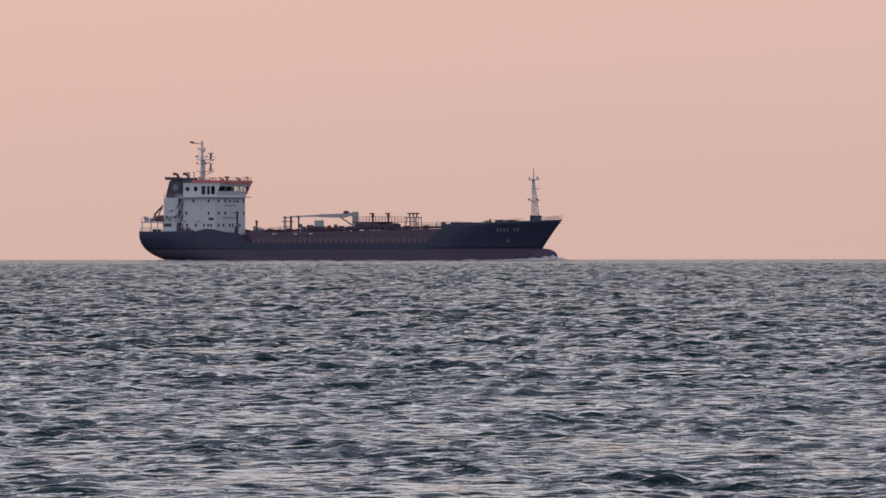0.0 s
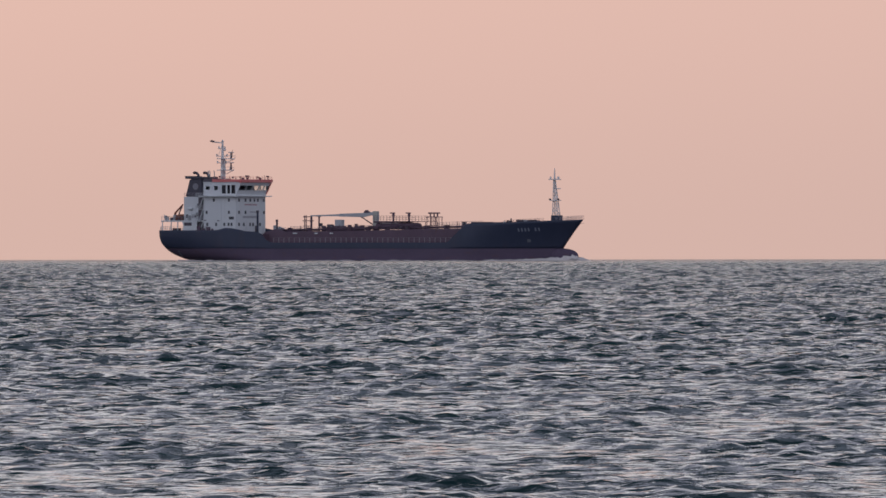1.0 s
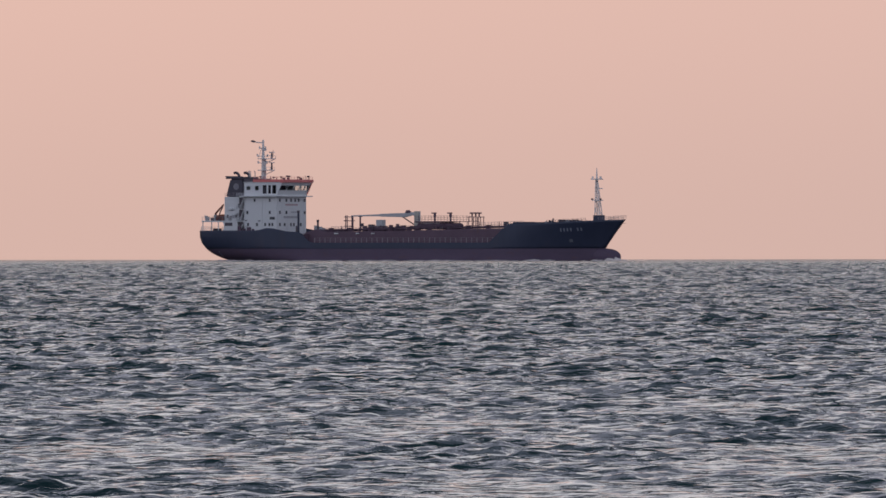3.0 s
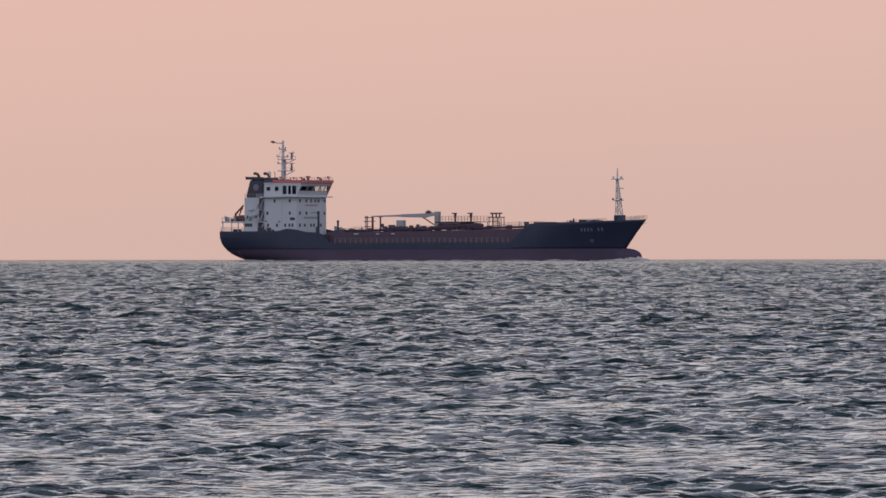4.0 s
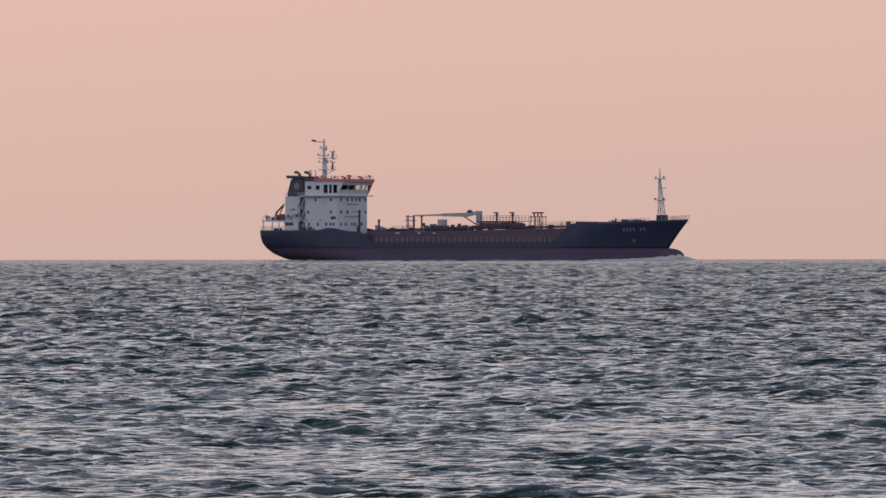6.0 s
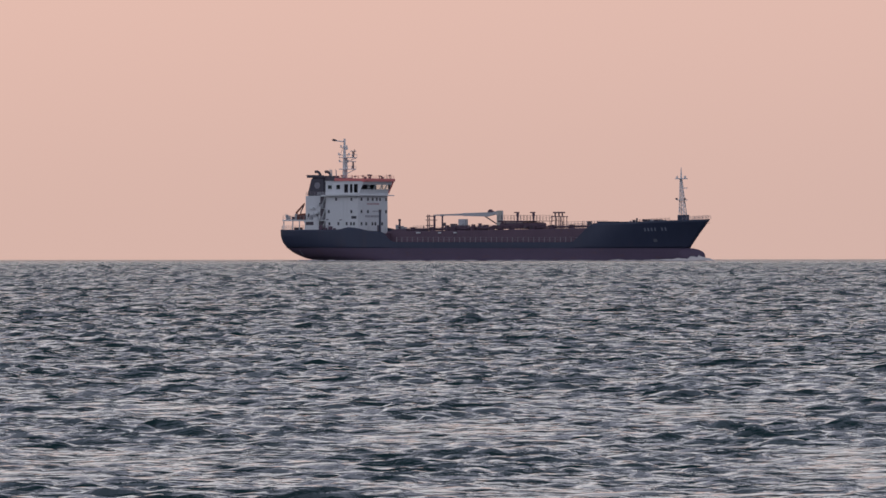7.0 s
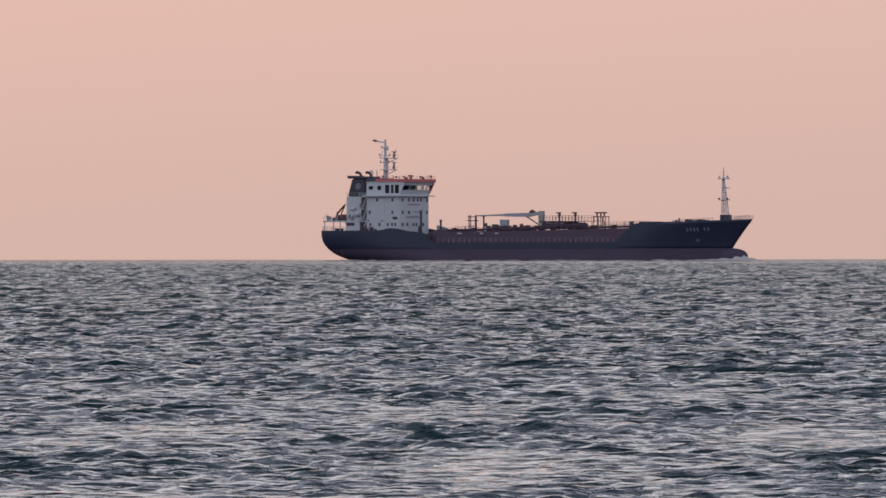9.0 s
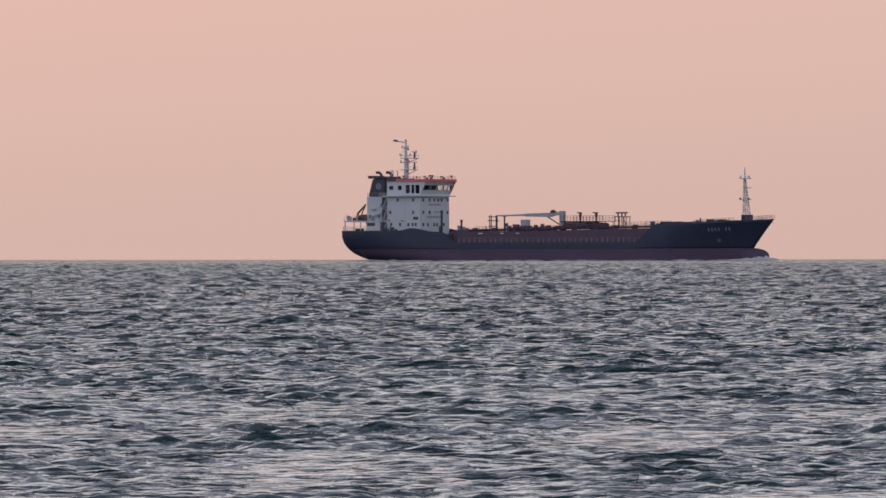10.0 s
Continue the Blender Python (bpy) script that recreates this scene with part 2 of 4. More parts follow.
def tube(bm, pts, r, n=8, r1=None):
    """A round bar through pts, tapering from r to r1."""
    pts = [Vector(p) for p in pts]
    r1 = r if r1 is None else r1
    rings = []
    for i, p in enumerate(pts):
        d = (pts[min(i + 1, len(pts) - 1)] - pts[max(i - 1, 0)]).normalized()
        u = d.cross(Vector((0, 1, 0)) if abs(d.y) < 0.9 else Vector((1, 0, 0))).normalized()
        w = d.cross(u)
        rr = r + (r1 - r) * i / (len(pts) - 1)
        rings.append([bm.verts.new(p + (u * math.cos(a) + w * math.sin(a)) * rr)
                      for a in (2 * math.pi * j / n for j in range(n))])
    for a, b in zip(rings, rings[1:]):
        for j in range(n):
            bm.faces.new((a[j], a[(j + 1) % n], b[(j + 1) % n], b[j]))
    bm.faces.new(rings[0][::-1])
    bm.faces.new(rings[-1])
    return bm


def ramp(x, pts):
    """Piecewise straight interpolation through (x, value) points."""
    return float(np.interp(x, [p[0] for p in pts], [p[1] for p in pts]))


def railing(name, pts, height, step, material, parent=None, r=0.03, bars=3, post_r=None):
    """Rails through pts with upright posts; each post is a part, but for a rail that is a part itself."""
    pts = [Vector(p) for p in pts]
    bm = bmesh.new()
    for i in range(bars):
        h = height * (i + 1) / bars
        tube(bm, [p + Vector((0, 0, h)) for p in pts], r, 5)
    if parent is not None and parent is not tanker:
        for a, b in zip(pts, pts[1:]):
            n = max(1, round((b - a).length / step))
            for i in range(n + 1):
                p = a.lerp(b, i / n)
                tube(bm, [p, p + Vector((0, 0, height))], post_r or r * 1.4, 5)
        return part(name, bm, material, parent)
    ob = part(name, bm, material, parent)
    first = None
    for a, b in zip(pts, pts[1:]):
        n = max(1, round((b - a).length / step))
        for i in range(n + 1):
            p = a.lerp(b, i / n)
            if first is None:
                first = part("post", tube(bmesh.new(), [(0, 0, 0), (0, 0, height)], post_r or r * 1.4, 5), material, ob)
                first.location = p
            else:
                q = again(first, 0)
                q.location = p
    return ob


# hull form
BEAM = 8.6
SHEER = [(-62, 7.7), (-45, 7.7), (-42, 7.75), (-39.5, 8.35), (-37, 8.2), (-33, 7.45), (-29.5, 7.3), (-28.2, 6.9), (-26.0, 5.1), (-24.6, 4.5),
         (31.0, 4.5), (33.6, 9.0), (33.9, 9.3), (42, 9.45), (52, 9.9), (63.2, 10.35)]
AFT = [(-1.5, -48), (0.3, -56.5), (1.5, -58.7), (3.0, -60.2), (4.5, -61.0), (6.0, -61.2), (8.0, -61.2)]
FORE = [(-1.5, 56.0), (2.9, 56.4), (4.0, 57.15), (7.0, 59.45), (10.5, 62.4)]
AFT_W = [(-1.5, 0.6), (0.3, 2.2), (2.0, 4.6), (4.0, 6.0), (6.0, 6.8), (8.0, 7.0)]


def breadth(s, z):
    """Half the hull's breadth at the fraction s from stern to stem, at height z."""
    fore0 = ramp(z, [(-1, 0.74), (3, 0.765), (10, 0.80)])
    aft1 = ramp(z, [(-1, 0.30), (3, 0.20), (8, 0.12)])
    if s > fore0:
        u = (s - fore0) / (1 - fore0)
        return BEAM * max(0.0, 1 - u ** ramp(z, [(-1, 1.8), (3, 1.9), (10, 2.1)]))
    if s < aft1:
        w = ramp(z, AFT_W)
        return w + (BEAM - w) * (1 - ((aft1 - s) / aft1) ** 2)
    return BEAM


def hull_point(s, z):
    a, f = ramp(z, AFT), ramp(z, FORE)
    return a + (f - a) * s, breadth(s, z)


STATIONS = [i / 120 for i in range(121)]
BOOT = 2.95


def hull_band(bm, low, high, rows):
    """Both sides of the hull between the heights low(x) and high(x), with the transom."""
    cols = []
    for s in STATIONS:
        xm = -61.2 + 124.4 * s
        lo, hi = low(xm), high(xm)
        col = []
        for j in range(rows + 1):
            z = lo + (hi - lo) * j / rows
            x, b = hull_point(s, z)
            col.append((bm.verts.new((x, -b, z)), bm.verts.new((x, b, z))))
        cols.append(col)
    for a, b in zip(cols, cols[1:]):
        for j in range(rows):
            for k in (0, 1):
                bm.faces.new((a[j][k], b[j][k], b[j + 1][k], a[j + 1][k]))
    for j in range(rows):
        bm.faces.new((cols[0][j][0], cols[0][j][1], cols[0][j + 1][1], cols[0][j + 1][0]))
    bmesh.ops.remove_doubles(bm, verts=bm.verts, dist=0.002)
    return bm


def sheer(x):
    return ramp(x, SHEER)


hull = part("hull", hull_band(bmesh.new(), lambda x: BOOT, sheer, 12), M_NAVY, label="dark navy upper hull with bulwarks", smooth=True)
mod = hull.modifiers.new("plate", "SOLIDIFY")
mod.thickness, mod.offset = 0.12, -1
boot = part("boot_top", hull_band(bmesh.new(), lambda x: -1.4, lambda x: BOOT, 8), M_BOOT, label="dull red lower hull", smooth=True)


def bulb():
    bm = bmesh.new()
    bmesh.ops.create_uvsphere(bm, u_segments=24, v_segments=14, radius=1.0)
    for v in bm.verts:
        v.co.x = 56.0 + v.co.x * 4.8
        v.co.z = 0.7 + math.copysign(abs(v.co.z) ** 0.8, v.co.z) * 2.3
        v.co.y *= 1.7
    return bm


part("bulbous_bow", bulb(), M_BOOT, boot, smooth=True)


def deck(x0, x1, z_of, material, name):
    bm = bmesh.new()
    prev = None
    n = max(4, int(abs(x1 - x0)))
    for i in range(n + 1):
        x = x0 + (x1 - x0) * i / n
        z = z_of(x)
        a, f = ramp(z, AFT), ramp(z, FORE)
        b = max(0.03, breadth(min(1, max(0, (x - a) / (f - a))), z) - 0.14)
        row = [bm.verts.new((x, y, z + 0.12 * (1 - (y / (b + 0.01)) ** 2))) for y in (-b, -b / 2, 0, b / 2, b)]
        if prev:
            for j in range(4):
                bm.faces.new((prev[j], row[j], row[j + 1], prev[j + 1]))
        prev = row
    return part(name, bm, material)


deck(-61, -28.5, lambda x: 6.7, M_DECK, "poop_deck")
deck(-28.5, 33, lambda x: 4.35, M_DECK, "main_deck")
deck(33, 62.4, lambda x: sheer(x) - 1.0, M_DECK, "forecastle_deck")
part("poop_bulkhead", box(bmesh.new(), -28.6, -28.3, -8.4, 8.4, 4.2, 6.8), M_DECK)
part("forecastle_bulkhead", box(bmesh.new(), 32.9, 33.2, -8.3, 8.3, 4.2, 8.4), M_NAVY)


def trunk():
    bm = bmesh.new()
    secs = [(-29.5, 7.2), (-26.3, 8.0), (-24.0, 7.35), (-8, 7.5), (10, 7.8), (31, 8.2)]
    rows = []
    for x, z in secs:
        rows.append([bm.verts.new((x, y, zz)) for y, zz in ((-6.6, 4.3), (-6.3, z - 0.25), (-6.0, z), (6.0, z), (6.3, z - 0.25), (6.6, 4.3))])
    for a, b in zip(rows, rows[1:]):
        for j in range(5):
            bm.faces.new((a[j], b[j], b[j + 1], a[j + 1]))
    bm.faces.new(rows[0])
    bm.faces.new(rows[-1])
    return bm


part("trunk_deck", trunk(), M_DECK, label="oxide red raised trunk deck over the tanks")

# ---- the bridge house ----
house = part("bridge_house", box(bmesh.new(), -47, -37.2, -8, 7.2, 6.6, 16.5, 0.1), M_WHITE, label="white four-storey bridge house")
casing = part("engine_casing", box(bmesh.new(), -54.2, -46.95, -6, 6, 6.6, 16.5, 0.1), M_WHITE, label="white engine casing abaft the house")
bridge_deck = part("bridge_deck", box(bmesh.new(), -47.6, -36.0, -9.4, 8.6, 16.5, 16.75, 0.05), M_WHITE)


def window(parent, axis, x, y, z, w, h, depth=0.06):
    """A dark pane in a raised frame. axis: the wall's normal, "y" (a ship's side) or "x" (a front)."""
    bm = bmesh.new()
    sgn = -1 if (axis == "y" and y < 0) else 1
    def slab(u0, u1, z0, z1, d0, d1):
        if axis == "y":
            box(bm, u0, u1, *sorted((y + sgn * d0, y + sgn * d1)), z0, z1)
        else:
            box(bm, *sorted((x + d0, x + d1)), u0, u1, z0, z1)
    c = x if axis == "y" else y
    w, h, f = w * 1.15, h * 1.15, 0.07
    slab(c - w / 2 - f, c + w / 2 + f, z + h / 2, z + h / 2 + f, -0.02, depth)
    slab(c - w / 2 - f, c + w / 2 + f, z - h / 2 - f, z - h / 2, -0.02, depth)
    slab(c - w / 2 - f, c - w / 2, z - h / 2, z + h / 2, -0.02, depth)
    slab(c + w / 2, c + w / 2 + f, z - h / 2, z + h / 2, -0.02, depth)
    n = len(bm.faces)
    slab(c - w / 2, c + w / 2, z - h / 2, z + h / 2, -0.01, 0.02)
    ob = part("window", bm, M_WHITE, parent)
    ob.data.materials.append(M_PANE)
    for p in ob.data.polygons[n:]:
        p.material_index = 1
    return ob


for z, xs in ((15.6, (-43.8, -39.2)), (12.4, (-46.0, -39.2)), (9.25, (-45.8, -43.1, -40.6, -39.3, -38.4))):
    for x in xs:
        for side in (-8.0, 7.2):
            window(house, "y", x, side, z, 0.5, 0.72)
for z, ys in ((15.6, (-6.3, -3.0, -0.6, 1.5, 3.2, 6.3)), (12.4, (-6.3, -3.0, 6.3)), (9.25, (-6.3, -3.9, -0.7, 0.8, 4.3))):
    for y in ys:
        window(house, "x", -37.2, y, z, 0.85, 0.72)
part("vent_grille", box(bmesh.new(), -39.2, -37.7, -8.05, -7.9, 10.55, 11.25), M_PANE, house, "dark louvred vent opening")
for x, z in ((-46.4, 10.2), (-42.4, 10.1)):
    part("wall_lamp", box(bmesh.new(), x - 0.3, x + 0.3, -8.25, -7.95, z, z + 0.22, 0.04), M_DARK, house)
# painted notices on the front, too faint to read
M_NOTICE_RED = mat("faded_red_notice_paint", (0.42, 0.22, 0.24), 0.6, scale=2.0, vary=0.2)
M_NOTICE = mat("faded_notice_paint", (0.34, 0.33, 0.36), 0.6, scale=2.0, vary=0.2)
for z, y0, n, w, h in ((14.2, -3.4, 9, 0.52, 0.42), (12.35, -0.6, 6, 0.4, 0.3), (10.9, -4.3, 11, 0.52, 0.55)):
    for i in range(n):
        y = y0 + i * w * 1.35
        part("notice_bar", box(bmesh.new(), -37.21, -37.185, y, y + w, z, z + h), M_NOTICE_RED if z > 14 else M_NOTICE, house)
part("house_door", box(bmesh.new(), -37.22, -37.12, 1.8, 2.9, 6.9, 8.9, 0.02), M_DARK, house, "dark weathertight door")
part("side_door", box(bmesh.new(), -46.9, -46.0, -8.08, -7.95, 6.9, 8.9, 0.02), M_GREY, house)
for z in (9.9, 13.2):
    part("deck_ledge", box(bmesh.new(), -47.05, -37.15, -8.06, 7.26, z, z + 0.1), M_WHITE, house)
# rain pipe along the corner of the side wall
for x in (-46.6, -41.5):
    part("drain_pipe", tube(bmesh.new(), [(x, -8.08, 7.0), (x, -8.08, 16.4)], 0.06, 6), M_WHITE, house)

# the wheelhouse: walls with true openings
wheelhouse = part("wheelhouse", box(bmesh.new(), -47, -37.0, -8, 7.2, 16.75, 16.95), M_WHITE, label="white wheelhouse with large raked front windows")


def front_x(z):
    return -37.2 + (z - 16.75) * 0.5


def prism(bm, sec, y0, y1):
    """A slab: the outline sec of (x, z) points, from y0 to y1."""
    a = [bm.verts.new((x, y0, z)) for x, z in sec]
    b = [bm.verts.new((x, y1, z)) for x, z in sec]
    bm.faces.new(a)
    bm.faces.new(b[::-1])
    for i in range(len(sec)):
        j = (i + 1) % len(sec)
        bm.faces.new((a[i], a[j], b[j], b[i]))
    return bm


SILL, HEAD, TOP = 18.2, 19.4, 20.25


def wall_run(y_out, y_in, openings, aft=-47.0):
    """A side wall of the wheelhouse from aft to the raked front, with openings (x0, x1, sill, head)."""
    bm = bmesh.new()
    x = aft
    for x0, x1, z0, z1 in openings:
        prism(bm, [(x, 16.9), (x0, 16.9), (x0, TOP), (x, TOP)], y_out, y_in)
        prism(bm, [(x0, 16.9), (x1, 16.9), (x1, z0), (x0, z0)], y_out, y_in)
        prism(bm, [(x0, z1), (x1, z1), (x1, TOP), (x0, TOP)], y_out, y_in)
        x = x1
    prism(bm, [(x, 16.9), (front_x(16.9), 16.9), (front_x(TOP), TOP), (x, TOP)], y_out, y_in)
    return bm


STAR = [(-46.3, -45.1, 18.3, 19.2), (-43.7, -42.6, 18.2, 19.3), (-41.4, -40.2, 17.3, 19.5), (-39.7, -38.9, 17.3, 19.5), (-38.5, -37.3, 17.3, 19.5)]
PORT = [(-40.6, -38.9, SILL, HEAD), (-38.7, -37.0, SILL, HEAD)]
part("side_wall", wall_run(-8.0, -7.85, STAR), M_WHITE, wheelhouse)
part("side_wall", wall_run(7.2, 7.05, PORT), M_WHITE, wheelhouse)
part("aft_wall", box(bmesh.new(), -47.0, -46.85, -7.85, 7.05, 16.9, TOP), M_WHITE, wheelhouse)
for (x0, x1, z0, z1), y in [(o, -7.93) for o in STAR] + [(o, 7.13) for o in PORT]:
    pane = part("pane", box(bmesh.new(), x0, x1, y - 0.01, y + 0.01, z0, z1), M_GLASS, wheelhouse)
FRONT = [(-7.7, -4.3), (-4.0, -1.2), (-0.8, 1.9), (2.3, 4.5), (4.9, 6.9)]


def raked(bm, y0, y1, z0, z1, t=0.15):
    prism(bm, [(front_x(z0) - t, z0), (front_x(z0), z0), (front_x(z1), z1), (front_x(z1) - t, z1)], y0, y1)
    return bm


part("front_sill", raked(bmesh.new(), -7.85, 7.05, 16.9, SILL), M_WHITE, wheelhouse)
part("front_head", raked(bmesh.new(), -7.85, 7.05, HEAD, TOP), M_WHITE, wheelhouse)
ys = [-7.85] + [v for w in FRONT for v in w] + [7.05]
for a, b in zip(ys[::2], ys[1::2]):
    part("mullion", raked(bmesh.new(), a, b, SILL, HEAD), M_WHITE, wheelhouse)
for a, b in FRONT:
    part("pane", raked(bmesh.new(), a, b, SILL, HEAD, 0.02), M_GLASS, wheelhouse)
# dark box added behind the starboard front windows, so that they look dark
part("dark_backing", box(bmesh.new(), -42.5, -39.5, -7.5, 0.5, 16.95, 19.6, 0.1), M_DARK, wheelhouse, "dark box added inside, behind the starboard front windows")
part("roof", box(bmesh.new(), -47.1, -35.2, -8.2, 7.4, TOP, TOP + 0.12), M_WHITE, wheelhouse)
part("roof_edge", box(bmesh.new(), -44.2, -35.1, -8.26, 7.46, TOP + 0.05, TOP + 0.75, 0.05), M_RED, wheelhouse, "red painted roof edge")
part("roof_edge", box(bmesh.new(), -36.0, -35.25, -8.22, 7.42, TOP - 0.1, TOP + 0.12), M_RED, wheelhouse, "red painted roof edge")
part("corner_post", prism(bmesh.new(), [(front_x(17.2) - 0.05, 17.2), (front_x(17.2) + 0.22, 17.2), (front_x(TOP) + 0.22, TOP), (front_x(TOP) - 0.05, TOP)], 6.95, 7.2),
     M_RED, wheelhouse, "red painted raked corner post")
part("wing_bulwark", box(bmesh.new(), -42.0, -36.1, -9.38, -9.3, 16.75, 16.95), M_WHITE, bridge_deck)

# roof fittings
for x, y, z, r in ((-40.8, -5, 21.9, 0.07), (-39.5, -4, 21.6, 0.12), (-37.6, -1, 22.0, 0.1), (-36.4, 2.5, 21.7, 0.14),
                   (-36.2, 5.0, 22.1, 0.06), (-36.0, 6.8, 21.9, 0.09), (-42.4, -6, 21.7, 0.06), (-38.5, 0, 21.5, 0.2)):
    part("roof_aerial", tube(bmesh.new(), [(x, y, TOP + 0.6), (x, y, z)], r, 6), M_DARK, wheelhouse)
for x, y, h in ((-42.9, -6.5, 0.9), (-41.6, -2.0, 0.7), (-40.2, 2.5, 1.1), (-37.2, -5.5, 0.8), (-36.3, -3.0, 1.0), (-35.9, 0.8, 0.8), (-35.8, 5.9, 1.0)):
    part("roof_lamp", tube(bmesh.new(), [(x, y, TOP + 0.7), (x, y, TOP + 0.75 + h * 0.6)], 0.09, 6), M_DARK, wheelhouse)
    head = box(bmesh.new(), x - 0.28, x + 0.28, y - 0.25, y + 0.25, TOP + 0.75 + h * 0.6, TOP + 0.75 + h, 0.08)
    part("lamp_head", head, M_DARK, wheelhouse)
rail_pts = [(-44.0, -8.1, TOP + 0.75), (-35.4, -8.1, TOP + 0.75), (-35.4, 7.3, TOP + 0.75)]
railing("roof_rail", rail_pts, 0.7, 1.6, M_RED, wheelhouse, r=0.035, bars=2)
for x, y in ((-38.2, -2.6), (-36.9, 4.0)):
    bm = bmesh.new()
    bmesh.ops.create_icosphere(bm, subdivisions=2, radius=0.35)
    bmesh.ops.translate(bm, verts=bm.verts, vec=(x, y, TOP + 0.95))
    part("aerial_dome", bm, M_DARK, wheelhouse, smooth=True)


# funnel, its cap and pipes
def funnel_mesh():
    bm = bmesh.new()
    prism(bm, [(-55.5, 16.4), (-50.0, 16.4), (-50.0, 21.3), (-54.1, 21.3)], -3.4, 3.4)
    bmesh.ops.bevel(bm, geom=bm.edges[:], offset=0.35, segments=3, affect="EDGES")
    return bm


funnel = part("funnel", funnel_mesh(), M_FUNNEL, label="black funnel with a pale round emblem")
part("funnel_cap", box(bmesh.new(), -55.3, -49.6, -3.6, 3.6, 21.2, 21.75, 0.12), M_FUNNEL, funnel)
part("cap_lip", prism(bmesh.new(), [(-55.6, 21.95), (-54.7, 21.2), (-53.8, 21.2), (-54.4, 21.95)], -3.5, 3.5), M_FUNNEL, funnel)
for x, y in ((-53.3, -1.0), (-51.2, 0.6)):
    part("exhaust_pipe", tube(bmesh.new(), [(x + 0.6, y, 21.6), (x + 0.5, y, 22.2), (x + 0.1, y, 22.65), (x - 0.5, y, 22.85), (x - 0.95, y, 22.75)], 0.36, 10), M_DARK, funnel, smooth=True)
for x, y in ((-50.4, 0.2), (-49.6, -0.4), (-48.8, 0.5)):
    part("vent_pipe", tube(bmesh.new(), [(x, y, 21.5), (x, y, 23.1), (x - 0.3, y, 23.3)], 0.12, 8), M_GREY, funnel)
part("emblem", tube(bmesh.new(), [(-52.2, -3.46, 19.2), (-52.2, -3.36, 19.2)], 0.85, 20), mat("faded_emblem_paint", (0.26, 0.25, 0.28), 0.6, scale=2.5, vary=0.5), funnel, "pale round emblem")
part("roof_house", box(bmesh.new(), -49.8, -45.4, -3.5, 3.5, 20.3, 21.25, 0.1), M_DARK, label="dark deckhouse between funnel and mast")
railing("casing_rail", [(-54.1, -5.9, 16.5), (-47.8, -5.9, 16.5)], 1.0, 1.2, M_RAIL)

# main mast with platforms, yards and radar
mast = part("main_mast", tube(bmesh.new(), [(-46, 0, 20.4), (-46, 0, 26.5), (-46, 0, 31.0)], 0.55, 12, 0.24), M_PALE, label="pale grey signal mast with radar platforms")
for z, x1 in ((26.35, -42.9), (23.35, -43.2)):
    part("platform", box(bmesh.new(), -47.0, x1, -1.2, 1.2, z, z + 0.22, 0.03), M_PALE, mast)
    part("platform_rail", tube(bmesh.new(), [(-44.4, -1.15, z + 0.9), (x1, -1.15, z + 0.9), (x1, 1.15, z + 0.9), (-44.4, 1.15, z + 0.9)], 0.05, 5), M_PALE, mast)
    for x in (-44.4, x1):
        for y in (-1.15, 1.15):
            part("rail_post", tube(bmesh.new(), [(x, y, z), (x, y, z + 0.9)], 0.05, 5), M_PALE, mast)
    part("platform_brace", tube(bmesh.new(), [(-46, 0, z - 1.3), (x1 + 0.4, 0, z)], 0.1, 6), M_PALE, mast)
for z in (24.5, 27.2):
    part("radar_pedestal", tube(bmesh.new(), [(-43.4, 0, z - 0.9), (-43.4, 0, z + 0.8)], 0.28, 10, 0.2), M_DARK, mast)
    part("radar_scanner", box(bmesh.new(), -43.6, -43.2, -1.2, 1.2, z + 0.8, z + 1.05, 0.08), M_PALE, mast, "slotted radar scanner bar")
part("aerial", tube(bmesh.new(), [(-43.1, 0.2, 27.0), (-43.1, 0.2, 28.7)], 0.07, 6), M_DARK, mast)
for z, y in ((27.0, 2.6), (25.2, 2.2), (29.0, 1.5)):
    part("yard", tube(bmesh.new(), [(-46.2, -y, z + 0.3), (-46.2, 0, z), (-46.2, y, z + 0.3)], 0.1, 6), M_PALE, mast)
    for s in (-1, 1):
        part("signal_lamp", tube(bmesh.new(), [(-46.2, s * y, z), (-46.2, s * y, z + 0.7)], 0.2, 8), M_PALE, mast)
part("stay", tube(bmesh.new(), [(-46.9, -1.2, 26.4), (-46.2, -0.2, 29.6)], 0.06, 5), M_PALE, mast)
part("ladder", box(bmesh.new(), -45.4, -45.25, -0.25, 0.25, 20.9, 26.6), M_PALE, mast)
part("top_arm", tube(bmesh.new(), [(-49.4, 0, 30.95), (-47.6, 0, 30.75), (-46, 0, 30.6)], 0.14, 6), M_PALE, mast)
part("top_lamp", tube(bmesh.new(), [(-46.0, 0, 30.9), (-46.0, 0, 31.4)], 0.35, 8, 0.2), M_PALE, mast)
part("wind_vane", prism(bmesh.new(), [(-49.9, 31.05), (-49.0, 30.7), (-48.3, 30.95), (-48.6, 31.2), (-49.4, 31.35)], -0.15, 0.15), M_DARK, mast, "small dark wind vane")
part("searchlight", tube(bmesh.new(), [(-45.4, -0.4, 28.8), (-44.9, -0.4, 28.8)], 0.3, 8), M_PALE, mast)

